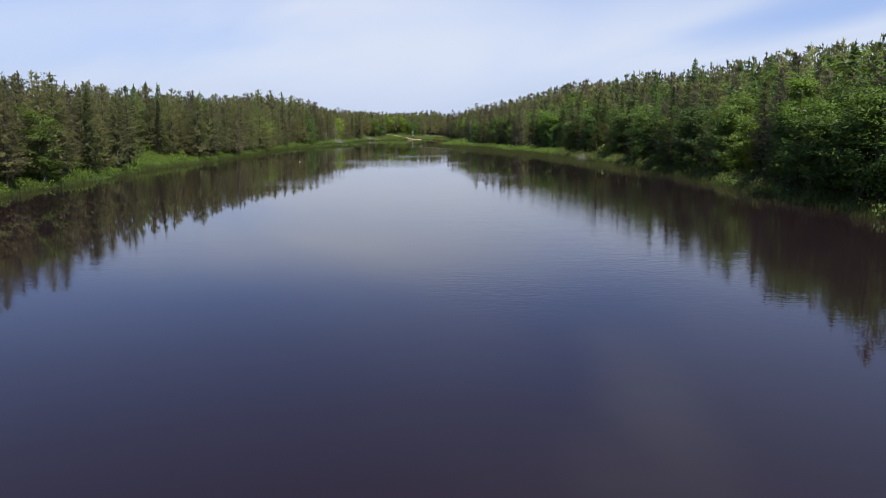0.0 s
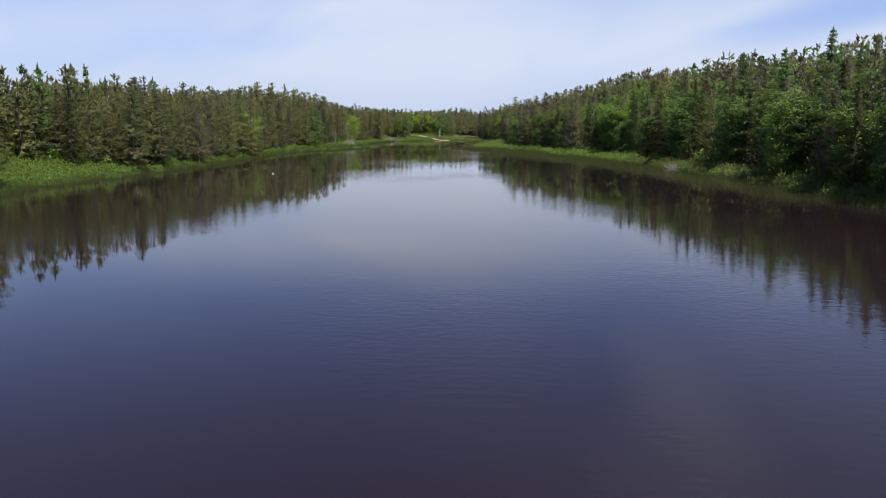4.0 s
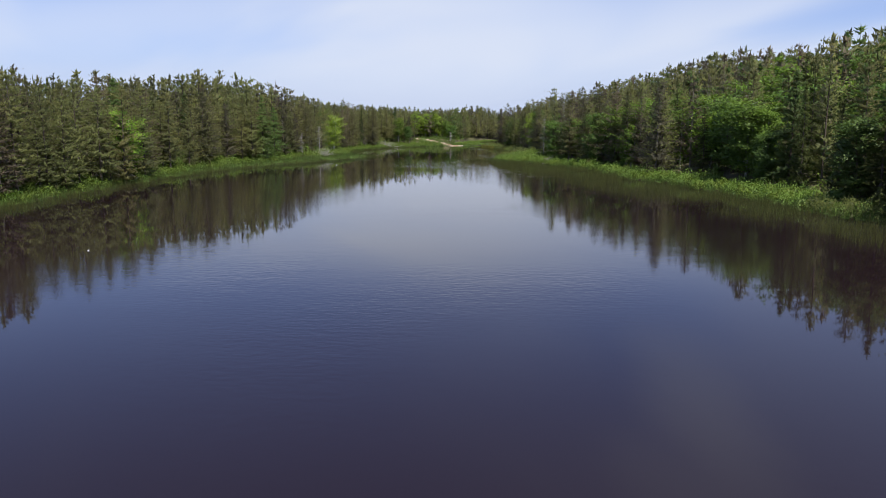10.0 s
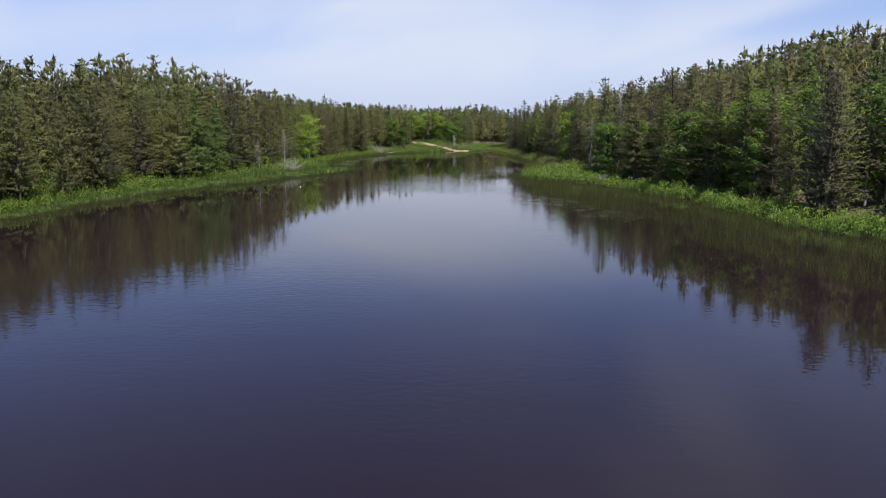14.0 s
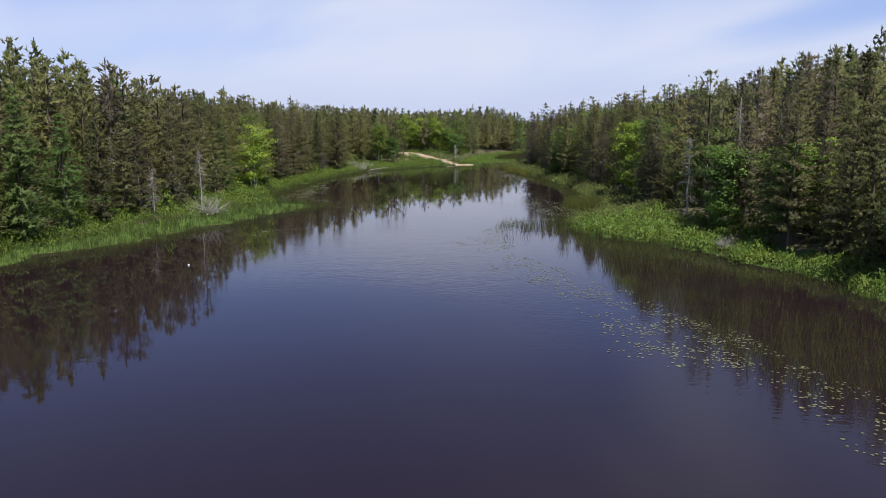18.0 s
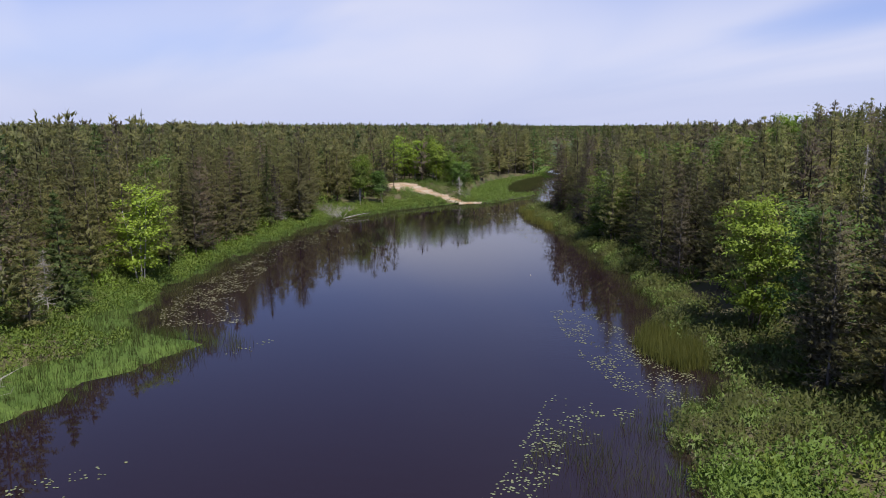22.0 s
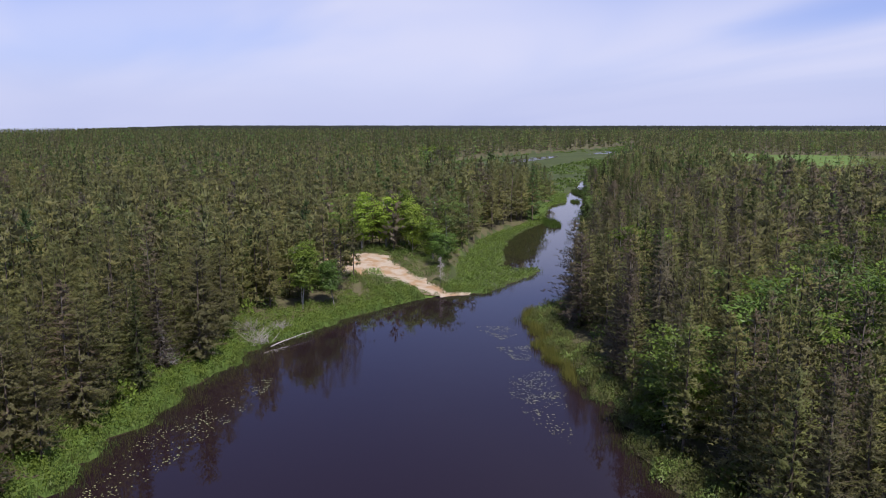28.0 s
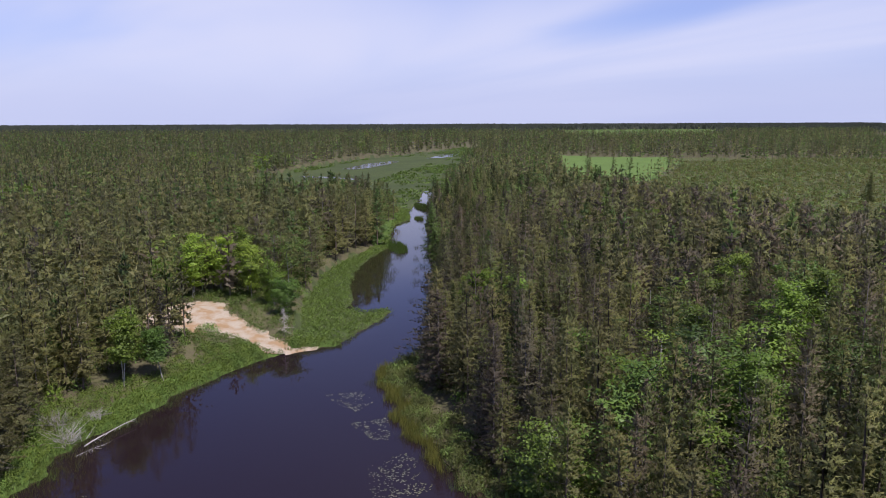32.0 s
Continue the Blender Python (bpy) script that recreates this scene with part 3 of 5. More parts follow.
def height(p, d=None):
    d = shore_dist(p) if d is None else d
    right = p[:, 0] > mid_x(p[:, 1])
    bed = np.maximum(-2.2, -0.08 + 0.30 * d)
    land = 0.06 + 0.45 * smooth(d / 2.5) + 0.9 * smooth((d - 2) / 9) + np.where(right, 0.4, 1.6) * smooth((d - 6) / 16)
    crest = np.interp(p[:, 1], *CREST)
    hill = crest * smooth((d - 1) / 62) * (1 - 0.65 * smooth((d - 85) / 120)) * right
    land = land + hill + 0.35 * wave(p, 0.11) * smooth((d - 4) / 15) + 1.2 * wave(p, 0.021) * smooth((d - 40) / 120)
    # a low knoll behind the sunny shore
    land = land + 4.5 * np.exp(-((p[:, 0] + 80) / 20) ** 2 - ((p[:, 1] - 362) / 32) ** 2) * smooth((d - 8) / 14)
    flat = inside(p, MARSH)
    land = np.where(flat, np.minimum(land, 0.32 + 0.06 * wave(p, 0.5)), land)
    land = np.where(inside(p, POOL), -0.4, land)
    sandy = away(p, BEACH) * np.where(inside(p, BEACH), -1, 1)
    low = np.minimum(land, 0.05 + 0.10 * np.maximum(d, 0))
    land = np.where(sandy < 3, low + (land - low) * smooth(sandy / 3), land)
    return np.where(d < 0, bed, np.where(far_lake(p), -1.5, land))


# ---- ground and water ----
def axis_lines(step, near0, near1, grow, far0, far1):
    inner = np.arange(near0, near1 + step / 2, step)
    outp, s, x = [], step, inner[-1]
    while x < far1:
        s *= grow
        x += s
        outp.append(x)
    outm, s, x = [], step, inner[0]
    while x > far0:
        s *= grow
        x -= s
        outm.append(x)
    return np.array(outm[::-1] + list(inner) + outp)


gx = axis_lines(1.7, -80, 80, 1.09, -4900, 4900)
gy = axis_lines(2.1, 60, 560, 1.035, -900, 4950)
GX, GY = np.meshgrid(gx, gy, indexing="ij")
gp = np.stack([GX.ravel(), GY.ravel()], -1)
gd = shore_dist(gp)
gz = height(gp, gd)
nx, ny = len(gx), len(gy)
ii, jj = np.meshgrid(np.arange(nx - 1), np.arange(ny - 1), indexing="ij")
k0 = (ii * ny + jj).ravel()
gt = np.concatenate([np.stack([k0, k0 + ny, k0 + ny + 1], -1), np.stack([k0, k0 + ny + 1, k0 + 1], -1)])
mid = gp[gt].mean(1)
md = gd[gt].mean(1)
gi = np.where(md < 0, 0, np.where((md < 5.5) & (mid[:, 1] < 800), 2, 1))
# right bank: floor colour replaces bright grass to suggest tree shade
gi = np.where((gi == 2) & (mid[:, 0] > mid_x(mid[:, 1])) & (mid[:, 1] > 345), 1, gi)
gi = np.where(inside(mid, MARSH) & (md > 0), 3, gi)
gi = np.where(inside(mid, CLEARING), 5, gi)
gi = np.where(inside(mid, MEADOW) | inside(mid, FIELD), 4, gi)
ground = tagged(new("ground", mesh_of("ground", np.column_stack([gp, gz]), gt, [M_BED, M_FLOOR, M_BANK, M_MARSH_G, M_MEADOW, M_CLEAR], gi, True)),
                "grassy and wooded ground around the lake", "ground", kind="structure")


def sheet(name, x0, x1, y0, y1, step, z):
    xs, ys = np.arange(x0, x1 + step, step), np.arange(y0, y1 + step, step)
    X, Y = np.meshgrid(xs, ys, indexing="ij")
    v = np.column_stack([X.ravel(), Y.ravel(), np.full(X.size, z)])
    i, j = np.meshgrid(np.arange(len(xs) - 1), np.arange(len(ys) - 1), indexing="ij")
    k, m = (i * len(ys) + j).ravel(), len(ys)
    return v, np.concatenate([np.stack([k, k + m, k + m + 1], -1), np.stack([k, k + m + 1, k + 1], -1)])


wv, wtri = sheet("water", -75, 80, -95, 800, 15, 0.0)
tagged(new("lake_water", mesh_of("lake_water", wv, wtri, [M_WATER])), "calm dark brown lake water reflecting sky and trees", "water", kind="structure")


wv, wtri = sheet("water", -4900, -1000, 1800, 4950, 50, 0.0)
tagged(new("far_lake_water", mesh_of("far_lake_water", wv, wtri, [M_WATER])), "pale water of a great lake on the horizon", "water", kind="structure")


def fan(poly, z):
    """A flat irregular sheet from its outline."""
    bm = bmesh.new()
    bm.faces.new([bm.verts.new((x, y, z)) for x, y in poly])
    bmesh.ops.triangulate(bm, faces=bm.faces[:])
    me = bpy.data.meshes.new("sheet")
    bm.to_mesh(me)
    bm.free()
    return me


for pool in ([tuple(q) for q in POOL], [(-22, 916), (0, 900), (14, 880), (12, 872), (-6, 890), (-24, 906)],
             [(8, 985), (20, 1020), (34, 1060), (60, 1094), (66, 1086), (50, 1040), (36, 1005), (20, 980)],
             [(100, 1140), (150, 1265), (188, 1368), (196, 1360), (160, 1220), (118, 1150)]):
    me = fan(pool, 0.02 if pool[0][1] < 600 else 0.46)
    me.materials.append(M_WATER)
    tagged(new("marsh_pool", me), "dark still pool in the green marsh", "water", kind="structure")

# the sand of the landing place, a thin sheet that follows the ground
sv, st = sheet("sand", -64, -8, 488, 526, 0.3, 0.0)
sdist = away(sv[:, :2], BEACH) * np.where(inside(sv[:, :2], BEACH), -1, 1) + 0.5 * wave(sv[:, :2], 0.9) + 0.3 * wave(sv[:, :2], 2.3)
keep = sdist[st].max(1) < 0.3
sv[:, 2] = height(sv[:, :2]) + 0.15 + 0.03 * wave(sv[:, :2], 1.7)
used = np.unique(st[keep])
remap = np.zeros(len(sv), int)
remap[used] = np.arange(len(used))
tagged(new("beach", mesh_of("beach", sv[used], remap[st[keep]], [M_SAND], smooth=True)), "pale orange sandy landing place on the shore", "beach", kind="structure")

# ---- woods ----
def scatter(x0, x1, y0, y1, step, rng, jitter=0.42):
    xs, ys = np.arange(x0, x1, step), np.arange(y0, y1, step)
    X, Y = np.meshgrid(xs, ys, indexing="ij")
    p = np.stack([X.ravel(), Y.ravel()], -1)
    return p + rng.uniform(-jitter, jitter, p.shape) * step


HEROES = []     # x, y and free radius of single trees, filled in below


def woodland(p, d, left_gap=3.5, right_gap=1.8):
    """Which points bear trees."""
    left_gap = left_gap + np.interp(p[:, 1], (150, 158, 176, 188, 290, 312), (-2.4, 9.0, 9.0, -2.4, -2.4, 0))
    gap = np.where(p[:, 0] > mid_x(p[:, 1]), right_gap + np.interp(p[:, 1], (150, 190, 290, 310), (0, 3.0, 3.0, 0)), left_gap + 1.5 * wave(p, 0.14))
    tr = np.interp(p[:, 1], (300, 320, 327, 336, 343, 350, 358, 365, 375, 390, 410, 436, 463, 490), (22, 18.5, 17, 13.5, 14, 11.5, 10.5, 13, 15, 12, 10.5, 7.5, 4.8, 4.5))
    tl = np.interp(p[:, 1], (310, 331, 349, 358, 364, 373, 404, 418, 438, 447, 471), (-60, -53.5, -51.5, -50, -50, -50.5, -52.8, -52.3, -51, -48.5, -45))
    ok = ~((p[:, 1] > 300) & (p[:, 1] < 490) & (p[:, 0] > mid_x(p[:, 1])) & (p[:, 0] < tr)) & ~((p[:, 1] > 310) & (p[:, 1] < 471) & (p[:, 0] < mid_x(p[:, 1])) & (p[:, 0] > tl))
    ok &= (d > gap) & ~inside(p, FIELD) & ~inside(p, MARSH) & ~inside(p, MEADOW) & ~inside(p, CLEARING)
    near_sand = (np.abs(p[:, 1] - 505) < 30) & (np.abs(p[:, 0] + 35) < 35)
    if near_sand.any():
        s = away(p, BEACH) * np.where(inside(p, BEACH), -1, 1)
        ok &= ~(near_sand & (s < np.where(p[:, 0] > -42, 3.0, 1.2)))
        # open grass between the landing place and the water
        ok &= ~((p[:, 1] > 466) & (p[:, 1] < 503) & (p[:, 0] > -41 + (p[:, 1] - 466) * 0.25) & (p[:, 0] < -8))
    for x, y, r in HEROES:
        ok &= (p[:, 0] - x) ** 2 + (p[:, 1] - y) ** 2 > r * r
    return ok


HEROES += [(-53, 391, 4.5), (17, 375, 4.5), (14, 369, 5), (-40.8, 478.5, 5), (-35.8, 481, 4.5), (-43, 472, 4), (-37.5, 527, 4), (-33, 531, 4), (-25.5, 523, 4.5), (-21.5, 517.5, 5), (-19, 511, 4), (-28.5, 534, 3),
           (33, 286, 3), (36.4, 270, 3), (-55, 380, 5), (-52.5, 373, 4.5), (-55.5, 331.5, 4.5), (-52, 326, 4), (20, 566, 3.5), (-61, 262, 2.5), (40, 207, 3.5), (22, 330, 2.5), (15, 342, 2.5), (19.1, 345, 2), (-63, 207, 3), (54.5, 194, 3), (39, 243, 3), (-65.5, 268, 3), (34.5, 309, 3), (66, 138, 3), (-53.2, 375.5, 4), (22, 358.5, 2.5), (13.8, 341.6, 3), (33, 448.6, 4), (41.8, 443, 4.5), (51, 449, 4), (30, 431, 4.5), (50.6, 471, 4), (68.5, 207, 2), (70, 163, 2), (67, 250, 2)]


SPECIES = ("jack", "dry", "white", "spruce", "leaf", "leafdark")
TREE_MATS = {"jack": (M_BARK, M_PINE), "dry": (M_TWIG, M_PINE_GREY), "white": (M_BARK, M_WHITE_PINE), "spruce": (M_BARK, M_SPRUCE),
             "leaf": (M_PALE_BARK, M_LEAF), "leafdark": (M_BARK, M_LEAF_DARK)}


def template(rng, sp, lod):
    if sp.startswith("leaf"):
        return broadleaf(rng, 12.0, lod, int(rng.integers(1, 4)), rng.uniform(0.22, 0.30))
    return conifer(rng, 14.0, lod, {"dry": "jack"}.get(sp, sp))


def choose(p, d, rng):
    """A species for every tree: pines on the left and on the heights, mixed wood on the hillside."""
    n = len(p)
    right = p[:, 0] > mid_x(p[:, 1])
    hillside = right & (p[:, 1] < 312)
    u = rng.uniform(0, 1, n)
    patch = wave(p, 0.075) + 0.6 * wave(p, 0.19)
    sp = np.full(n, 0)
    dark_side = right & (p[:, 1] > 335) & (p[:, 1] < 700)
    sp[u > np.where(dark_side, 0.74, np.where(right, 0.87, 0.93))] = 1
    sp[(u < 0.035)] = 2
    sp[(u > 0.035) & (u < np.where(dark_side, 0.20, 0.065))] = 3
    sp[(patch > 0.85) & (u < 0.5)] = 4
    grove = ((p[:, 0] - 42) / 20) ** 2 + ((p[:, 1] - 450) / 26) ** 2 < 1
    sp[grove & (d > 15) & (u < 0.26)] = 5
    sp[grove & (d > 15) & (u < 0.09)] = 4
    grove = ((p[:, 0] + 75) / 45) ** 2 + ((p[:, 1] - 960) / 60) ** 2 < 1
    sp[grove & (u < 0.5)] = 4
    grove = ((p[:, 0] + 30) / 17) ** 2 + ((p[:, 1] - 532) / 16) ** 2 < 1
    sp[grove & (u < 0.45)] = 5
    sp[grove & (u < 0.2)] = 4
    # spruce takes over with distance, its dark cool green imitating haze
    far = p[:, 1] > 620
    sp[far & (u > np.where(p[:, 1] > 950, 0.30, 0.62)) & (u < 0.82)] = 3
    sp[far & (u > 0.82) & (u < 0.95)] = 2
    slope = right & (p[:, 1] > 325) & (p[:, 1] < 440) & (d < 16)
    sp[slope & (u < np.where(d < 8, 0.30, 0.18))] = 5
    sp[slope & (u < np.where(d < 8, 0.10, 0.04))] = 4
    slope = hillside & (d < 50)
    sp[slope & (u < 0.42)] = 5
    sp[slope & (u < 0.17)] = 4
    sp[slope & (u > 0.42) & (u < 0.54)] = 3
    sp[slope & (u > 0.54) & (u < 0.64)] = 2
    sp[slope & (d < 8) & (u > 0.42) & (u < 0.66)] = 3
    return sp


def stand(name, pts, sp, lod, rng, label, scale=(0.76, 1.20)):
    """Far trees of a wood joined into one mesh: real trunks and crowns, too many to count."""
    vs, ts, ms, tn, ns, mats, k = [], [], [], [], [], [], 0
    z = height(pts)
    for s, key in enumerate(SPECIES):
        mine = np.where(sp == s)[0]
        if not len(mine):
            continue
        b0 = len(mats)
        mats += list(TREE_MATS[key])
        variants = 5
        for v in range(variants):
            idx = mine[v::variants]
            if not len(idx):
                continue
            tp = template(rng, key, lod)
            (tv, tt), (cv, ct, cn_) = tp["trunk"], tp["crown"]
            N = np.concatenate([unit(tv * np.array([1, 1, 0]) + 1e-4), cn_])
            V = np.concatenate([tv, cv])
            T = np.concatenate([tt, ct + len(tv)])
            mi = np.concatenate([np.full(len(tt), b0), np.full(len(ct), b0 + 1)])
            n = len(idx)
            a, f = rng.uniform(0, 6.28, n), rng.uniform(*scale, n) * (1 + 0.12 * wave(pts[idx], 0.07))
            w = f * rng.uniform(0.85, 1.25, n)
            ca, sa = np.cos(a)[:, None], np.sin(a)[:, None]
            X = (V[None, :, 0] * ca - V[None, :, 1] * sa) * w[:, None] + pts[idx, 0][:, None]
            Y = (V[None, :, 0] * sa + V[None, :, 1] * ca) * w[:, None] + pts[idx, 1][:, None]
            Z = V[None, :, 2] * f[:, None] + z[idx][:, None]
            vs.append(np.stack([X, Y, Z], -1).reshape(-1, 3).astype(np.float32))
            ns.append(np.stack([N[None, :, 0] * ca - N[None, :, 1] * sa, N[None, :, 0] * sa + N[None, :, 1] * ca, np.repeat(N[None, :, 2], n, 0)], -1).reshape(-1, 3).astype(np.float32))
            ts.append((T[None] + (np.arange(n) * len(V))[:, None, None] + k).reshape(-1, 3))
            ms.append(np.tile(mi, n))
            tn.append(np.repeat(rng.uniform(0, 1, n), len(T)))
            k += n * len(V)
    ob = new(name, mesh_of(name, np.concatenate(vs), np.concatenate(ts), mats, np.concatenate(ms), True, np.concatenate(tn), np.concatenate(ns)))
    return tagged(ob, label, "woods", kind="stuff")


# near wood
near = scatter(-120, 150, 60, 700, 3.75, RNG)
nd = shore_dist(near)
ok = woodland(near, nd) & (nd < np.where(near[:, 0] > mid_x(near[:, 1]), np.where(near[:, 1] < 330, 78, 95), np.where(near[:, 1] < 320, 36, 62)))
near, nd = near[ok], nd[ok]
nsp = choose(near, nd, RNG)
front = (nd < np.where(near[:, 0] > mid_x(near[:, 1]), 9.0, 11.5)) & (near[:, 1] > 75) & (near[:, 1] < 540)

# the named trees of the front rows, thinned to what can be counted
MAX = {0: 290, 1: 70, 2: 50, 3: 110, 4: 70, 5: 60}
named = np.zeros(len(near), bool)
for s, most in MAX.items():
    idx = np.where(front & (nsp == s))[0]
    idx = idx[np.argsort(nd[idx])][:most]
    named[idx] = True

LABELS = {"jack": ("jack_pine", "tall slender jack pine with olive-brown needles and dead lower branches", "pine"),
          "dry": ("dry_pine", "thin greyish half-dry pine with sparse needles", "pine"),
          "white": ("white_pine", "white pine with layered level boughs of soft green needles", "pine"),
          "spruce": ("spruce", "narrow dark green spruce standing near the shore", "spruce"),
          "leaf": ("birch", "bright green leafy birch with several pale stems", "tree"),
          "leafdark": ("maple", "green leafy maple among the conifers", "tree")}
PROTO = {}


def build_tree(parts, key, name, label, cat, group):
    root = tagged(new(name), label, cat, group)
    part("trunk", parts["trunk"], TREE_MATS[key][0], root, smooth=True)
    part("crown", parts["crown"], TREE_MATS[key][1], root)
    if "dead_wood" in parts:
        tagged(part("dead_wood", parts["dead_wood"], M_TWIG, root, "bare grey dead branches"), kind="stuff")
    return root


def place_tree(key, x, y, f=1.0, w=1.0, a=0.0, z=None, variant=None):
    """One tree, a copy of one of the built ones of its kind."""
    name, label, cat = LABELS[key]
    v = int(variant if variant is not None else RNG.integers(0, 5))
    z = float(height(np.array([[x, y]]))[0]) if z is None else z
    m = pose(x, y, z, 0, 0, a) @ Matrix.Diagonal((f * w, f * w, f, 1))
    if (key, v) in PROTO:
        src = PROTO[key, v]
        return copy_thing(src, m @ Matrix.Diagonal((*(1 / c for c in src.scale), 1)))
    ob = build_tree(template(np.random.default_rng(100 + 10 * SPECIES.index(key) + v), key, 0), key, name, label, cat, "trees along the lake shore")
    ob.matrix_basis = m
    PROTO[key, v] = ob
    return ob


nz = height(near)
for i in np.where(named)[0]:
    key = SPECIES[nsp[i]]
    f, w, a = RNG.uniform(0.72, 1.16), RNG.uniform(0.9, 1.2), RNG.uniform(0, 360)
    place_tree(key, *near[i], f, w, a, nz[i])

rest = ~named
right_near = near[:, 0] > mid_x(near[:, 1])
deep = nd > np.where(right_near, np.where(near[:, 1] < 330, 26, 32), 16)
# finest in the stretches that the flight looks down on, coarser behind
fine = (near[:, 1] > 385) & (near[:, 1] < 470) & (near[:, 0] > -72) & (near[:, 0] < 66)
grain = np.where(fine, 5, np.where(deep, 2, 1))
grain = np.where(right_near & (near[:, 1] < 330) & (nd > 52), 3, grain)
for name, which, label in (("pine_wood", rest & ~right_near & (near[:, 1] < 400), "dense pine wood behind the grassy shore"),
                           ("pine_wood", rest & ~right_near & (near[:, 1] >= 400), "dense pine wood round the landing place"),
                           ("hillside_wood", rest & right_near & (near[:, 1] < 360), "mixed wood of pine, spruce and birch on the hillside"),
                           ("river_wood", rest & right_near & (near[:, 1] >= 360), "dense pine wood beside the river mouth")):
    for lod in (5, 1, 2, 3):
        mine = which & (grain == lod)
        if mine.any():
            stand(name, near[mine], nsp[mine], lod, RNG, label)

# middle distance
midw = scatter(-330, 420, 300, 1000, 4.7, RNG)
mdist = shore_dist(midw)
mr = midw[:, 0] > mid_x(midw[:, 1])
inner = (mdist < np.where(mr, 95, 62)) & (midw[:, 1] < 700)
ok = woodland(midw, mdist) & ~inner & (np.abs(midw[:, 0]) < 0.72 * (midw[:, 1] - 250)) & (midw[:, 1] > 330)
midw, mdist = midw[ok], mdist[ok]
msp = choose(midw, mdist, RNG)
half = midw[:, 1] < 640
stand("pine_forest", midw[half], msp[half], 2, RNG, "wide pine forest reaching away from the river", (0.72, 1.15))
stand("pine_forest", midw[~half], msp[~half], 3, RNG, "wide pine forest reaching away from the river", (0.72, 1.15))

# the wood goes on behind both shores and behind the start
backw = scatter(-330, 360, -150, 420, 4.2, RNG)
bdist = shore_dist(backw)
br_ = backw[:, 0] > mid_x(backw[:, 1])
behind = bdist > np.where(br_, np.where(backw[:, 1] < 330, 80, 97), np.where(backw[:, 1] < 320, 38, 64))
ok = woodland(backw, bdist) & (behind | (backw[:, 1] < 58)) & ~((np.abs(backw[:, 0]) < 0.72 * (backw[:, 1] - 250)) & (backw[:, 1] > 330))
backw, bdist = backw[ok], bdist[ok]
bsp, hid = choose(backw, bdist, RNG), backw[:, 1] < 40
stand("back_wood", backw[~hid], bsp[~hid], 3, RNG, "pine wood reaching back from the lake shore")
stand("back_wood", backw[hid], bsp[hid], 4, RNG, "pine wood round the near end of the lake")

# far woods
for y0, y1, step, lod in ((700, 1250, 8.8, 3), (1250, 2300, 12.5, 4)):
    farw = scatter(-1500, 1700, y0, y1, step, RNG)
    fdist = shore_dist(farw)
    ok = woodland(farw, fdist) & (np.abs(farw[:, 0]) < 0.75 * (farw[:, 1] - 250)) & ~((np.abs(farw[:, 0] - 45) < 375) & (farw[:, 1] < 1000))
    farw, fdist = farw[ok], fdist[ok]
    stand("far_forest", farw, choose(farw, fdist, RNG), lod, RNG, "far pine forest towards the horizon", (0.85, 1.25))


def spires(pts, rng, h0, h1, r):
    """The most distant trees, only their pointed crowns."""
    z = height(pts)
    n = len(pts)
    h = rng.uniform(h0, h1, n)
    ang = rng.uniform(0, 6.28, n)[:, None] + np.arange(3)[None] * 2.094
    rad = rng.uniform(0.7, 1.3, (n, 3)) * r
    ring = np.stack([pts[:, 0][:, None] + rad * np.cos(ang), pts[:, 1][:, None] + rad * np.sin(ang), np.repeat((z + 1.0)[:, None], 3, 1)], -1)
    top = np.stack([pts[:, 0], pts[:, 1], z + h], -1)[:, None]
    v = np.concatenate([ring, top], 1).reshape(-1, 3)
    k = np.arange(n)[:, None, None] * 4
    return v, (np.array([[0, 1, 3], [1, 2, 3], [2, 0, 3]])[None] + k).reshape(-1, 3)


horizon_pts = scatter(-3600, 3900, 2250, 4900, 19.0, RNG)
horizon_pts = horizon_pts[np.abs(horizon_pts[:, 0]) < 0.8 * (horizon_pts[:, 1] - 250)]
horizon_pts = horizon_pts[~far_lake(horizon_pts) & ~inside(horizon_pts, FIELD)]
tagged(new("horizon_forest", mesh_of("horizon_forest", *spires(horizon_pts, RNG, 9, 16, 11.0), [M_FAR_HAZE])), "endless forest along the horizon, tinted dark and bluish for haze", "woods", kind="stuff")

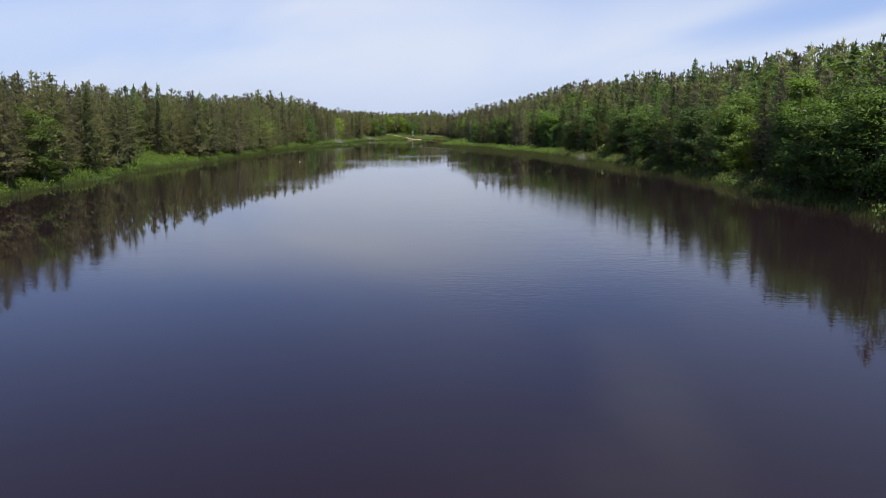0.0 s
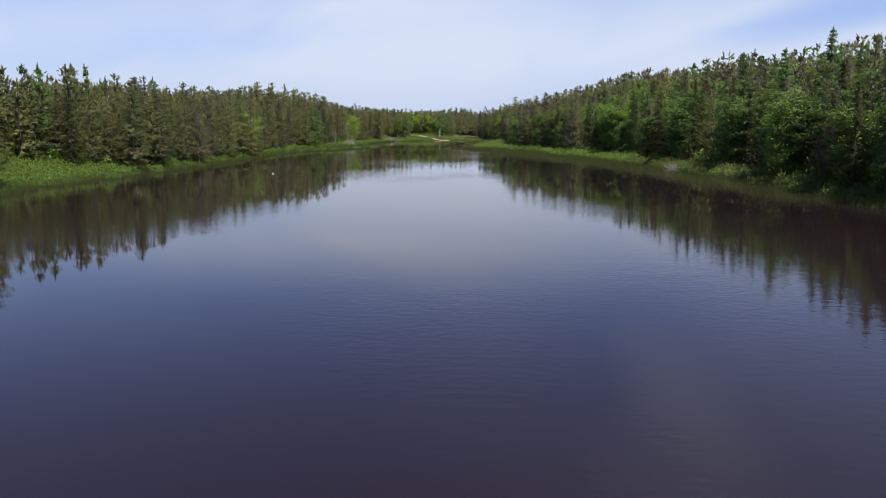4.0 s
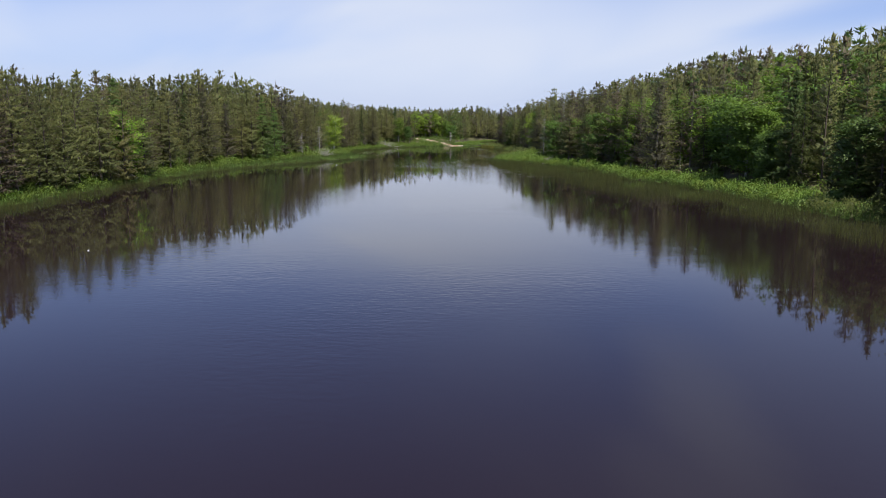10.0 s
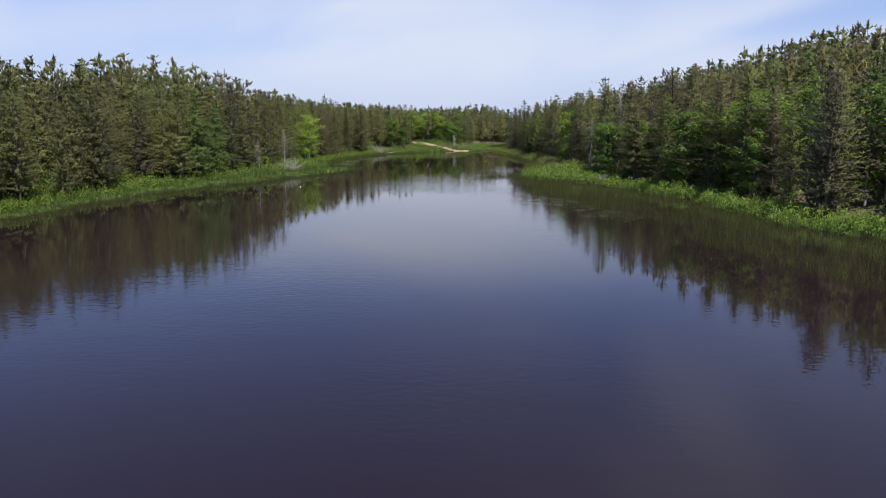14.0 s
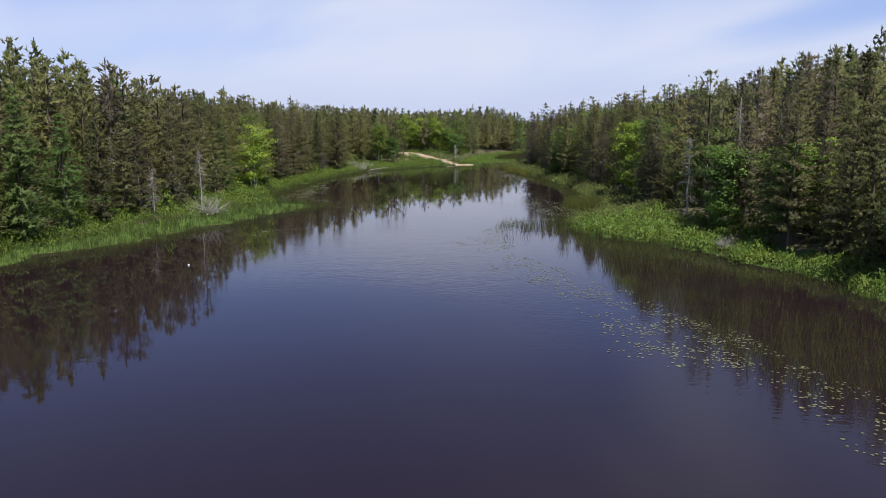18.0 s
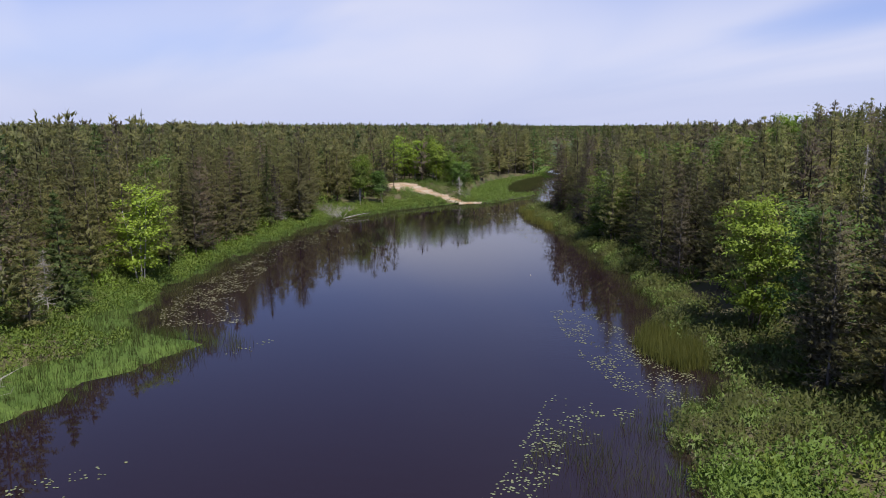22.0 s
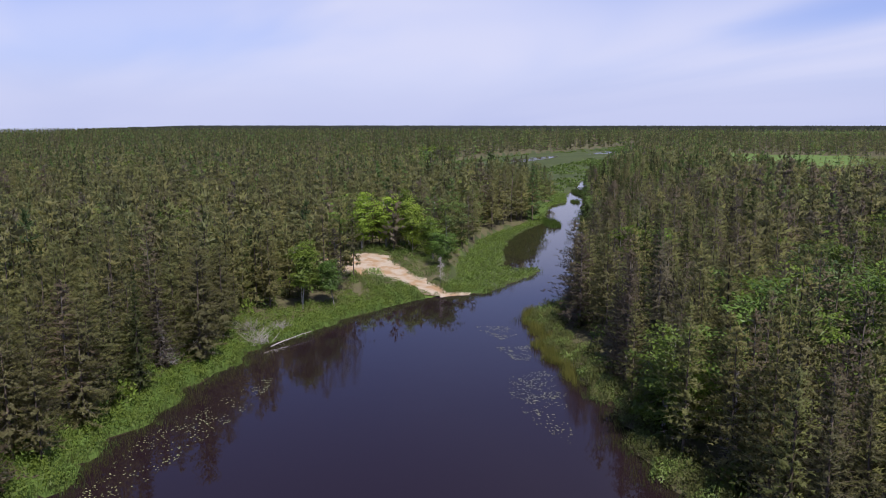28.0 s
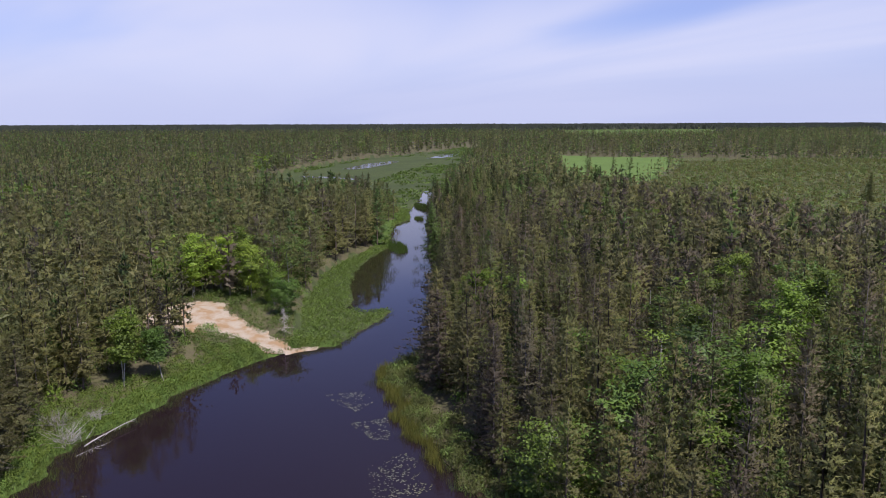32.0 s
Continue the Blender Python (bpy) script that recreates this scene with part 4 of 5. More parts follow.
# ---- growth along the shore ----
def strew(name, pts, templates, rng, mats, label, cat, scale=(0.7, 1.3), z=None):
    """Many small plants joined into one mesh."""
    z = height(pts) if z is None else z
    vs, ts, ms, ns, k = [], [], [], [], 0
    for v, (geo, mi) in enumerate(templates):
        V, T = geo[:2]
        idx = np.arange(v, len(pts), len(templates))
        n = len(idx)
        if not n:
            continue
        a, f = rng.uniform(0, 6.28, n), rng.uniform(*scale, n)
        ca, sa = np.cos(a)[:, None], np.sin(a)[:, None]
        X = (V[None, :, 0] * ca - V[None, :, 1] * sa) * f[:, None] + pts[idx, 0][:, None]
        Y = (V[None, :, 0] * sa + V[None, :, 1] * ca) * f[:, None] + pts[idx, 1][:, None]
        Z = V[None, :, 2] * f[:, None] + z[idx][:, None]
        vs.append(np.stack([X, Y, Z], -1).reshape(-1, 3))
        if len(geo) > 2:
            N = geo[2]
            ns.append(np.stack([N[None, :, 0] * ca - N[None, :, 1] * sa, N[None, :, 0] * sa + N[None, :, 1] * ca, np.repeat(N[None, :, 2], n, 0)], -1).reshape(-1, 3))
        ts.append((T[None] + (np.arange(n) * len(V))[:, None, None] + k).reshape(-1, 3))
        ms.append(np.full(n * len(T), mi))
        k += n * len(V)
    return tagged(new(name, mesh_of(name, np.concatenate(vs), np.concatenate(ts), mats, np.concatenate(ms), bool(ns), None, np.concatenate(ns) if ns else None)), label, cat, kind="stuff")


def grass_tuft(rng, n, r, h, wide=0.03):
    c = np.stack([rng.normal(0, r, n), rng.normal(0, r, n), np.full(n, 0.3 * h)], -1)
    return blades(c, np.tile([0, 0, 1.0], (n, 1)), unit(rng.normal(size=(n, 3)) * np.array([1, 1, 0.3])), h, 1, rng, 0.20, wide)


R4 = np.random.default_rng(21)
bank = scatter(-75, 75, 60, 500, 0.95, R4)
bd = shore_dist(bank)
br = bank[:, 0] > mid_x(bank[:, 1])
sand_gap = away(bank, BEACH) * np.where(inside(bank, BEACH), -1, 1)
patchy = wave(bank, 0.33) + 0.5 * wave(bank, 0.9)
lb = ~br & (bd > np.interp(bank[:, 1], (250, 300, 325, 335, 372, 382), (0.5, 1.5, 2.5, 5.0, 5.0, 0.5))) & (bd < 9.5 + 2 * patchy + 7 * (np.abs(bank[:, 1] - 168) < 14) + 6 * (np.abs(bank[:, 1] - 358) < 20)) & (sand_gap > 0.8)
BUSHES = [(bush(R4, 92, 0.8, 0.75, 0.18), 0) for _ in range(5)] + [(bush(R4, 100, 0.9, 1.2, 0.19), 0) for _ in range(3)] + [(bush(R4, 92, 0.8, 0.9, 0.18), 1) for _ in range(2)]
strew("bank_shrubs", bank[lb], BUSHES, R4, [M_SHRUB, M_LEAF_DARK], "bright green low shrubs and ferns on the sunny bank", "shrubs", (0.55, 1.25))
rb = br & (bd > 0.2) & (bd < 4.5 + 1.5 * patchy + 6 * (np.abs(bank[:, 1] - 354) < 24))
BUSHES_R = [(bush(R4, 90, 0.8, 0.9, 0.19), 0) for _ in range(3)] + [(bush(R4, 96, 0.9, 1.3, 0.20), 1) for _ in range(4)]
bright = rb & (bank[:, 1] < 345) & (bank[:, 1] > 225)
strew("bank_shrubs", bank[bright], BUSHES_R, R4, [M_SHRUB, M_LEAF_DARK], "bright green shrubs on the sunny spit", "shrubs", (0.6, 1.3))
# the rest of this bank has its shade put into duller leaf colours
rb &= ~bright
strew("bank_shrubs", bank[rb], BUSHES_R, R4, [M_UNDER, M_SPRUCE], "shrubs crowding the shaded bank, in duller green for the shade", "shrubs", (0.6, 1.4))

lp = scatter(-62, -12, 488, 534, 1.0, R4)
lg = away(lp, BEACH) * np.where(inside(lp, BEACH), -1, 1)
lo_ = (lg > -0.7) & (lg < 9) & (shore_dist(lp) > 0.4) & ~inside(lp, MARSH) & (R4.uniform(0, 1, len(lp)) < 0.75)
strew("landing_shrubs", lp[lo_], BUSHES_R, R4, [M_SHRUB, M_LEAF_DARK], "low green growth bordering the sand", "shrubs", (0.4, 1.1))

# taller undergrowth at the edge of the wood
edge = scatter(-85, 90, 60, 560, 2.6, R4)
ed = shore_dist(edge)
er = edge[:, 0] > mid_x(edge[:, 1])
eo = (ed > np.where(er, 2.5, 4.0)) & (ed < np.where(er, 30, 24)) & woodland(edge, ed, 3.5, 2.0) & (R4.uniform(0, 1, len(edge)) < np.where(er, 0.6, 0.8))
UNDER = [(bush(R4, 110, 1.2, 2.3, 0.34), i % 3) for i in range(6)]
strew("undergrowth", edge[eo], UNDER, R4, [M_LEAF_DARK, M_LEAF, M_SPRUCE], "leafy undergrowth below the trees", "undergrowth", (0.6, 1.3))

# sedge and reeds
SEDGE = [(grass_tuft(R4, 16, 0.25, 0.75), i % 2) for i in range(6)]
se = scatter(-70, 60, 60, 500, 0.8, R4)
sd_ = shore_dist(se)
sr = se[:, 0] > mid_x(se[:, 1])
so = (sd_ > -0.9) & (sd_ < np.where(sr, 1.6, np.interp(se[:, 1], (250, 300, 325, 335, 372, 382), (1.6, 2.6, 3.5, 6.0, 6.0, 1.6)))) & (away(se, BEACH) > 1.0)
strew("shore_sedge", se[so], SEDGE, R4, [M_RUSH, M_UNDER], "grassy sedge along the water's edge", "sedge", (0.6, 1.2), np.maximum(height(se[so]), -0.25))
REEDS = [(grass_tuft(R4, 11, 0.36, 1.05, 0.016), 0) for _ in range(6)]
REED_OUT = np.array([(34, 140), (30, 187), (27.5, 205), (24.5, 217), (20.5, 230), (16.5, 244), (11.5, 262), (8, 272), (4.5, 287), (1, 302), (0, 327), (-1, 346), (4, 350), (60, 350), (60, 140)], float)
re_ = scatter(-70, 50, 70, 600, 0.75, R4)
rd = shore_dist(re_)
rr = re_[:, 0] > mid_x(re_[:, 1])
belt = inside(re_, REED_OUT) & (rd < 0) & (rd > -22)
margin = ~belt & (rd < 0) & (rd > np.where(rr, -2.6, -3.4 - 1.5 * wave(re_, 0.1))) & (re_[:, 1] < 480) & (away(re_, BEACH) > 8)
thin = wave(re_, 0.23) + 0.7 * wave(re_, 0.61) + R4.uniform(-0.6, 0.6, len(re_))
isl = (((re_[:, 0] + 4.5) / 5.0) ** 2 + ((re_[:, 1] - 338) / 13) ** 2 < 1) & (thin > 0.5)
river_bed = (rd < 0) & (rd > -5) & (re_[:, 1] > 528) & (thin > 0.3)
ro = (inside(re_, POOL) & (thin > -0.4)) | (belt & (thin > -0.25)) | (margin & (thin > -0.5)) | isl | river_bed
strew("reed_bed", re_[ro], REEDS, R4, [M_RUSH], "thin olive reeds standing in the shallow water", "reeds", (0.6, 1.15), np.full(ro.sum(), -0.3))
TALL = [(grass_tuft(R4, 22, 0.35, 1.5), 0) for _ in range(4)]
tp = scatter(2.5, 9, 363, 376, 0.55, R4)
tp = tp[((tp[:, 0] - 5.6) / 2.6) ** 2 + ((tp[:, 1] - 369.5) / 6) ** 2 < 1]
strew("cattail_clump", tp, TALL, R4, [M_REED], "tall yellow-green cattails in the shallows", "reeds", (0.7, 1.1), np.full(len(tp), -0.25))
tp = scatter(-3, 1.6, 446, 484, 0.6, R4)
tp = tp[np.abs(shore_dist(tp) + 0.6) < 1.1]
strew("cattail_clump", tp, TALL, R4, [M_REED], "pale green reed fringe on the point", "reeds", (0.55, 0.9), np.full(len(tp), -0.2))

for cx, cy, ax, ay in ((12.5, 600, 3.0, 12), (36, 708, 3.5, 16), (29, 668, 2.0, 6)):
    tp = scatter(cx - ax, cx + ax, cy - ay, cy + ay, 0.8, R4)
    tp = tp[((tp[:, 0] - cx) / ax) ** 2 + ((tp[:, 1] - cy) / ay) ** 2 < 1]
    strew("sedge_islet", tp, TALL, R4, [M_MARSH], "grassy islet of sedge in the river", "sedge", (0.5, 0.8), np.full(len(tp), -0.2))

pp = scatter(-6, 12, 525, 604, 0.85, R4)
pp = pp[inside(pp, POOL)]
strew("pool_sedge", pp, [(grass_tuft(R4, 14, 0.35, 0.7), i % 2) for i in range(4)], R4, [M_RUSH, M_MARSH], "olive sedge growing out of the marsh pool", "sedge", (0.6, 1.1), np.full(len(pp), -0.15))

# marsh beside the river
mp = scatter(-22, 45, 496, 700, 1.25, R4)
mo = inside(mp, MARSH) & ~inside(mp, POOL) & (shore_dist(mp) > 0.2) & (away(mp, BEACH) > 0.8) & (mp[:, 0] < np.interp(mp[:, 1], (490, 520, 600, 700), (6, 6, 16, 32)))
MARSHY = [(bush(R4, 52, 0.95, 0.7, 0.25), i % 2) for i in range(6)]
strew("marsh_shrubs", mp[mo], MARSHY, R4, [M_MARSH, M_LEAF_DARK], "dense low green marsh shrubs beside the river", "shrubs", (0.6, 1.2))
mp = scatter(-60, 250, 640, 1430, 5.0, R4)
mo = inside(mp, MARSH) & (shore_dist(mp) > 1) & ~((mp[:, 1] > 850) & (mp[:, 1] < 1180) & (np.abs(mp[:, 0] - (mp[:, 1] - 900) * 0.35) < 40)) & (wave(mp, 0.05) + R4.uniform(-1, 1, len(mp)) > 0.1)
strew("marsh_shrubs", mp[mo], [(bush(R4, 26, 2.2, 0.9, 0.9), i % 2) for i in range(4)], R4, [M_MARSH, M_LEAF_DARK], "scattered shrubs over the wide green marsh", "shrubs", (0.5, 1.4))
# the cut-over clearing with its young trees
cp = scatter(100, 760, 520, 1010, 5.6, R4, 0.9)
cp = cp[inside(cp, CLEARING) & (R4.uniform(0, 1, len(cp)) < 0.75) & (np.abs(cp[:, 0]) < 0.75 * (cp[:, 1] - 250))]
stand("young_trees", cp, np.where(R4.uniform(0, 1, len(cp)) < 0.55, 0, np.where(R4.uniform(0, 1, len(cp)) < 0.6, 5, 2)), 3, R4, "young trees scattered over the open clearing", (0.16, 0.42))


cb = scatter(100, 620, 520, 1010, 5.2, R4, 0.6)
cb = cb[inside(cb, CLEARING) & (np.abs(cb[:, 0]) < 0.75 * (cb[:, 1] - 250))]
strew("clearing_brush", cb, [(bush(R4, 22, 2.2, 1.3, 0.9), i % 2) for i in range(5)], R4, [M_RUSH, M_UNDER], "low brush covering the cut-over clearing", "shrubs", (0.5, 1.3))


# ---- lily pads ----
def pad_mesh(r, notch):
    bm = bmesh.new()
    n = 11
    ring = [bm.verts.new((r * math.cos(notch + (6.283 - 2 * notch) * i / n), r * 0.9 * math.sin(notch + (6.283 - 2 * notch) * i / n), 0.004 * (i % 2))) for i in range(n + 1)]
    c = bm.verts.new((0.02, 0, -0.004))
    for i in range(n):
        bm.faces.new((c, ring[i], ring[i + 1]))
    ret = bmesh.ops.extrude_face_region(bm, geom=bm.faces[:])
    bmesh.ops.translate(bm, verts=[v for v in ret["geom"] if isinstance(v, bmesh.types.BMVert)], vec=(0, 0, 0.012))
    me = bpy.data.meshes.new("lily_pad")
    bm.to_mesh(me)
    bm.free()
    me.materials.append(M_PAD)
    return me


PADS = [pad_mesh(r, q) for r, q in ((0.065, 0.25), (0.085, 0.2), (0.10, 0.3), (0.075, 0.15))]


def pad_patch(poly, density, rng, singles):
    poly = np.array(poly, float)
    lo, hi = poly.min(0), poly.max(0)
    n = int(4.4 * density * np.prod(hi - lo))
    p = rng.uniform(lo, hi, (n, 2))
    p = p[inside(p, poly)]
    p = p[(wave(p, 0.8) + 0.8 * wave(p, 2.1) + rng.uniform(-0.9, 0.9, len(p)) > 0.05) & (shore_dist(p) < -0.3)]
    root = tagged(new("lily_patch"), "floating patch of pale green lily pads", "water lilies", "lily patches on the lake")
    root.location = (*poly.mean(0), 0)
    q = p - poly.mean(0)
    for x, y in q[:singles]:
        ob = new("lily_pad", PADS[int(rng.integers(0, 4))])
        ob.parent = root
        ob.matrix_basis = pose(x, y, 0.006, rng.uniform(-3, 3), rng.uniform(-3, 3), rng.uniform(0, 360)) @ Matrix.Scale(rng.uniform(0.6, 1.15), 4)
    if len(q) > singles:
        r = q[singles:]
        k = np.arange(9) * 6.283 / 9
        rad = rng.uniform(0.045, 0.10, len(r))[:, None]
        X, Y = r[:, 0][:, None] + rad * np.cos(k), r[:, 1][:, None] + rad * 0.9 * np.sin(k)
        v = np.concatenate([np.stack([X, Y, np.full(X.shape, 0.016)], -1), np.stack([r[:, 0], r[:, 1], np.full(len(r), 0.012)], -1)[:, None]], 1).reshape(-1, 3)
        t = np.array([[9, i, (i + 1) % 9] for i in range(9)])[None] + (np.arange(len(r)) * 10)[:, None, None]
        tagged(part("lily_pad_rest", (v, t.reshape(-1, 3)), M_PAD, root), kind="stuff")


R5 = np.random.default_rng(5)
for poly, dens, singles in (
        ([(-10, 318), (-7.4, 327), (-2.4, 317), (1.3, 310), (3, 302), (6, 297), (6.5, 291), (-0.5, 291), (-3.7, 294), (-2.9, 299.4), (-5.4, 310.5)], 2.6, 130),
        ([(-13.5, 333.6), (-9, 347), (-6, 357.7), (0.4, 355), (-5.5, 347), (-7.7, 342), (-6.6, 329), (-10, 326.7)], 2.6, 110),
        ([(2.5, 359), (7.3, 358.5), (7, 356), (2, 355)], 2.5, 12),
        ([(-4, 383), (-0.7, 385), (3.5, 373.7), (6.3, 360.7), (1, 357), (-1, 359.6), (-2.7, 367)], 2.8, 80),
        ([(-43, 374), (-46, 382), (-47.5, 392), (-45, 410), (-42, 413), (-39, 384), (-35, 376.6)], 3.0, 110),
        ([(-36.5, 342.6), (-31.6, 345), (-33.5, 339), (-35.8, 334), (-37, 338)], 1.6, 20),
        ([(-34, 366), (-33, 370), (-30, 371), (-31.5, 366)], 1.8, 12),
        ([(-46.5, 404), (-46, 428), (-37.4, 448.5), (-36.6, 440), (-42.5, 413), (-44, 400)], 1.5, 60),
        ([(-6.6, 441), (0, 445), (-1, 428), (-5, 433.6)], 1.3, 25),
        ([(-12.4, 473), (-6, 473.5), (-4.5, 469), (-7.3, 465.5)], 2.2, 30),
        ([(-8.3, 461.7), (-3, 463), (-3.6, 455.5), (-6, 456)], 2.4, 30),
        ([(-7, 449), (-1.2, 452), (-1, 441), (-7, 441)], 2.2, 40),
        ([(0.9, 296), (4.2, 284), (3.8, 280.5), (7.9, 274.6), (11.6, 280), (3, 300)], 1.9, 40)):
    pad_patch(poly, dens, R5, singles)


# ---- single trees that stand out ----
def hero(parts, name, label, cat, mats, x, y, rz=0.0, tilt=0.0, dz=0.0):
    root = tagged(new(name), label, cat)
    for k, (pname, geo) in enumerate(parts.items()):
        ob = part(pname, geo, mats[min(k, len(mats) - 1)], root, smooth=(pname == "trunk"))
        if pname == "dead_crown":
            tagged(ob, kind="stuff")
    root.matrix_basis = pose(x, y, float(height(np.array([[x, y]]))[0]) + dz, 0, tilt, rz)
    return root


def rg(n):
    return np.random.default_rng(n)


def leafy(seed, h, x, y, stems, width, mat=M_MAPLE, bark=M_PALE_BARK, tilt=0.0, name="maple", label="bright green leafy maple standing at the edge of the shore", clear=0.20):
    hero(broadleaf(rg(seed), h, 0, stems, width, clear), name, label, "tree", (bark, mat), x, y, seed * 37 % 360, tilt)


leafy(11, 12.5, -52.5, 391, 4, 0.32)
leafy(12, 12.0, 13, 371.5, 5, 0.28, M_MAPLE, M_BARK, label="wide yellow-green maple leaning over the shaded bank")
leafy(13, 11.5, -40.8, 478.5, 2, 0.19, label="young bright green maple on the grassy bank", clear=0.36)
leafy(14, 8.5, -35.8, 481, 1, 0.24, M_LEAF_DARK, M_PALE_BARK, 12, "birch", "small leaning birch with a pale trunk on the bank", 0.42)
leafy(15, 14.5, -38.5, 528, 3, 0.17)
leafy(16, 15.0, -33.0, 532, 2, 0.17)
leafy(17, 12.5, -26.0, 524.5, 3, 0.20)
leafy(18, 10.5, -21.0, 518.5, 3, 0.23, M_LEAF)
leafy(19, 14.0, -28.0, 536, 2, 0.18, M_LEAF)
leafy(20, 11.5, -43.5, 521, 2, 0.20, M_LEAF)
leafy(21, 7.5, -18.6, 511, 3, 0.28, M_LEAF_DARK)
leafy(22, 14.0, 34.5, 309, 1, 0.20, M_LEAF, M_PALE_BARK, 0, "birch", "tall birch with a white trunk on the hillside")
leafy(23, 11.0, 36.4, 270, 2, 0.28)
leafy(24, 9.0, 22, 330, 3, 0.3, label="yellow-green maple at the foot of the hill")
leafy(25, 11.5, -61, 262, 3, 0.26)
leafy(26, 10.5, 47, 175, 2, 0.24)
leafy(27, 10.5, 52, 150, 2, 0.26)
leafy(28, 11.0, 66, 138, 3, 0.30, label="bright green maple among the hillside trees")
leafy(29, 14.0, 33, 448.6, 2, 0.20, M_LEAF)
leafy(30, 15.0, 41.8, 443, 3, 0.20, M_LEAF)
leafy(31, 14.5, 51, 449, 2, 0.20, M_LEAF)
leafy(32, 13.5, 30, 431, 3, 0.22, M_LEAF)
leafy(33, 14.0, 50.6, 471, 2, 0.20, M_LEAF)
hero(conifer(rg(41), 12.5, 0, "white"), "white_pine", "young white pine with level layered boughs by the shore", "pine", (M_BARK, M_WHITE_PINE, M_TWIG), -55.8, 332.2)
hero(conifer(rg(40), 12.0, 0, "white"), "white_pine", "young white pine with drooping layered boughs on the bank", "pine", (M_BARK, M_WHITE_PINE, M_TWIG), -53.2, 375.5)
hero(conifer(rg(42), 18.0, 0, "white"), "white_pine", "tall white pine leaning out over the river", "pine", (M_BARK, M_WHITE_PINE, M_TWIG), 20, 566, 0, -4)
hero(conifer(rg(43), 18.5, 0, "white"), "white_pine", "tall white pine rising above the hillside wood", "pine", (M_BARK, M_WHITE_PINE, M_TWIG), 54.5, 194)
hero(conifer(rg(44), 17.0, 0, "white"), "white_pine", "tall white pine rising above the hillside wood", "pine", (M_BARK, M_WHITE_PINE, M_TWIG), 57, 106)
hero(conifer(rg(37), 19.0, 0, "white"), "white_pine", "gaunt tall white pine standing clear of the hilltop wood", "pine", (M_BARK, M_WHITE_PINE, M_TWIG), 68.5, 207)
hero(conifer(rg(38), 17.0, 0, "white"), "white_pine", "broad dark white pine rising above the hillside wood", "pine", (M_BARK, M_WHITE_PINE, M_TWIG), 70, 163)
hero(conifer(rg(39), 18.0, 0, "white"), "white_pine", "broad dark white pine rising above the hillside wood", "pine", (M_BARK, M_WHITE_PINE, M_TWIG), 67, 250)
hero(conifer(rg(45), 15.0, 0, "white"), "white_pine", "white pine with pale green layered boughs on the shore", "pine", (M_BARK, M_WHITE_PINE, M_TWIG), -63, 207)
hero(conifer(rg(46), 16.5, 0, "white"), "white_pine", "tall white pine above the shore pines", "pine", (M_BARK, M_WHITE_PINE, M_TWIG), -65.5, 268)
hero(conifer(rg(47), 15.0, 0, "white"), "white_pine", "broad white pine at the water on the shaded bank", "pine", (M_BARK, M_WHITE_PINE, M_TWIG), 39, 243)
hero(conifer(rg(48), 15.0, 0, "white"), "white_pine", "lone flat-topped pine in the clearing", "pine", (M_BARK, M_SPRUCE, M_TWIG), 236, 670)
for k, (x, y, h) in enumerate(((192, 915, 13), (207, 900, 11), (217, 892, 12), (176, 868, 12), (300, 1000, 12), (345, 1000, 11))):
    hero(conifer(rg(50 + k), h, 1, "white"), "field_pine", "single pine standing in the open meadow", "pine", (M_BARK, M_SPRUCE), x, y, k * 50)
for k, (x, y, h) in enumerate(((22, 358.5, 13), (13.8, 341.6, 9), (18.8, 339.5, 13), (-57.5, 347, 8.5), (-49.0, 354.5, 8), (-51.8, 352, 7), (-52, 346, 6), (-54, 374, 6.5), (-51.5, 447, 6), (-18.5, 502, 5.5), (-22, 536, 11), (12, 420, 10), (-66, 192, 7), (30, 388, 13), (21, 403, 12))):
    hero(snag(rg(60 + k), h), "dead_tree", "bare grey dead tree with broken branches", "dead tree", (M_DEAD, M_DEAD), x, y, k * 70)


def brush_pile(seed, n, r):
    """A sprawling heap of dead grey branches."""
    g = rg(seed)
    a = np.stack([g.normal(0, r * 0.3, n), g.normal(0, r * 0.3, n), g.uniform(0, 0.5, n)], -1)
    b = a + np.stack([g.normal(0, r * 0.7, n), g.normal(0, r * 0.7, n), g.uniform(0.2, r * 1.1, n)], -1)
    k = g.integers(0, n, n * 3)
    fa = a[k] + (b[k] - a[k]) * g.uniform(0.4, 1, n * 3)[:, None]
    return join(sticks(a, b, 0.045), sticks(fa, fa + g.normal(0, 0.35, (n * 3, 3)), 0.015))


for k, (x, y, r) in enumerate(((-43.5, 461, 2.3), (-46, 465, 1.9), (-42, 467, 1.3), (-47.1, 351.6, 2.6), (37.5, 199, 1.6), (-52, 449, 1.1), (14, 327.5, 1.0))):
    ob = new("deadfall", mesh_of("deadfall", *brush_pile(80 + k, 72, r), [M_DEAD]))
    ob.location = (x, y, float(height(np.array([[x, y]]))[0]))
    tagged(ob, "tangled bleached deadwood heap lying on the bank", "deadwood")


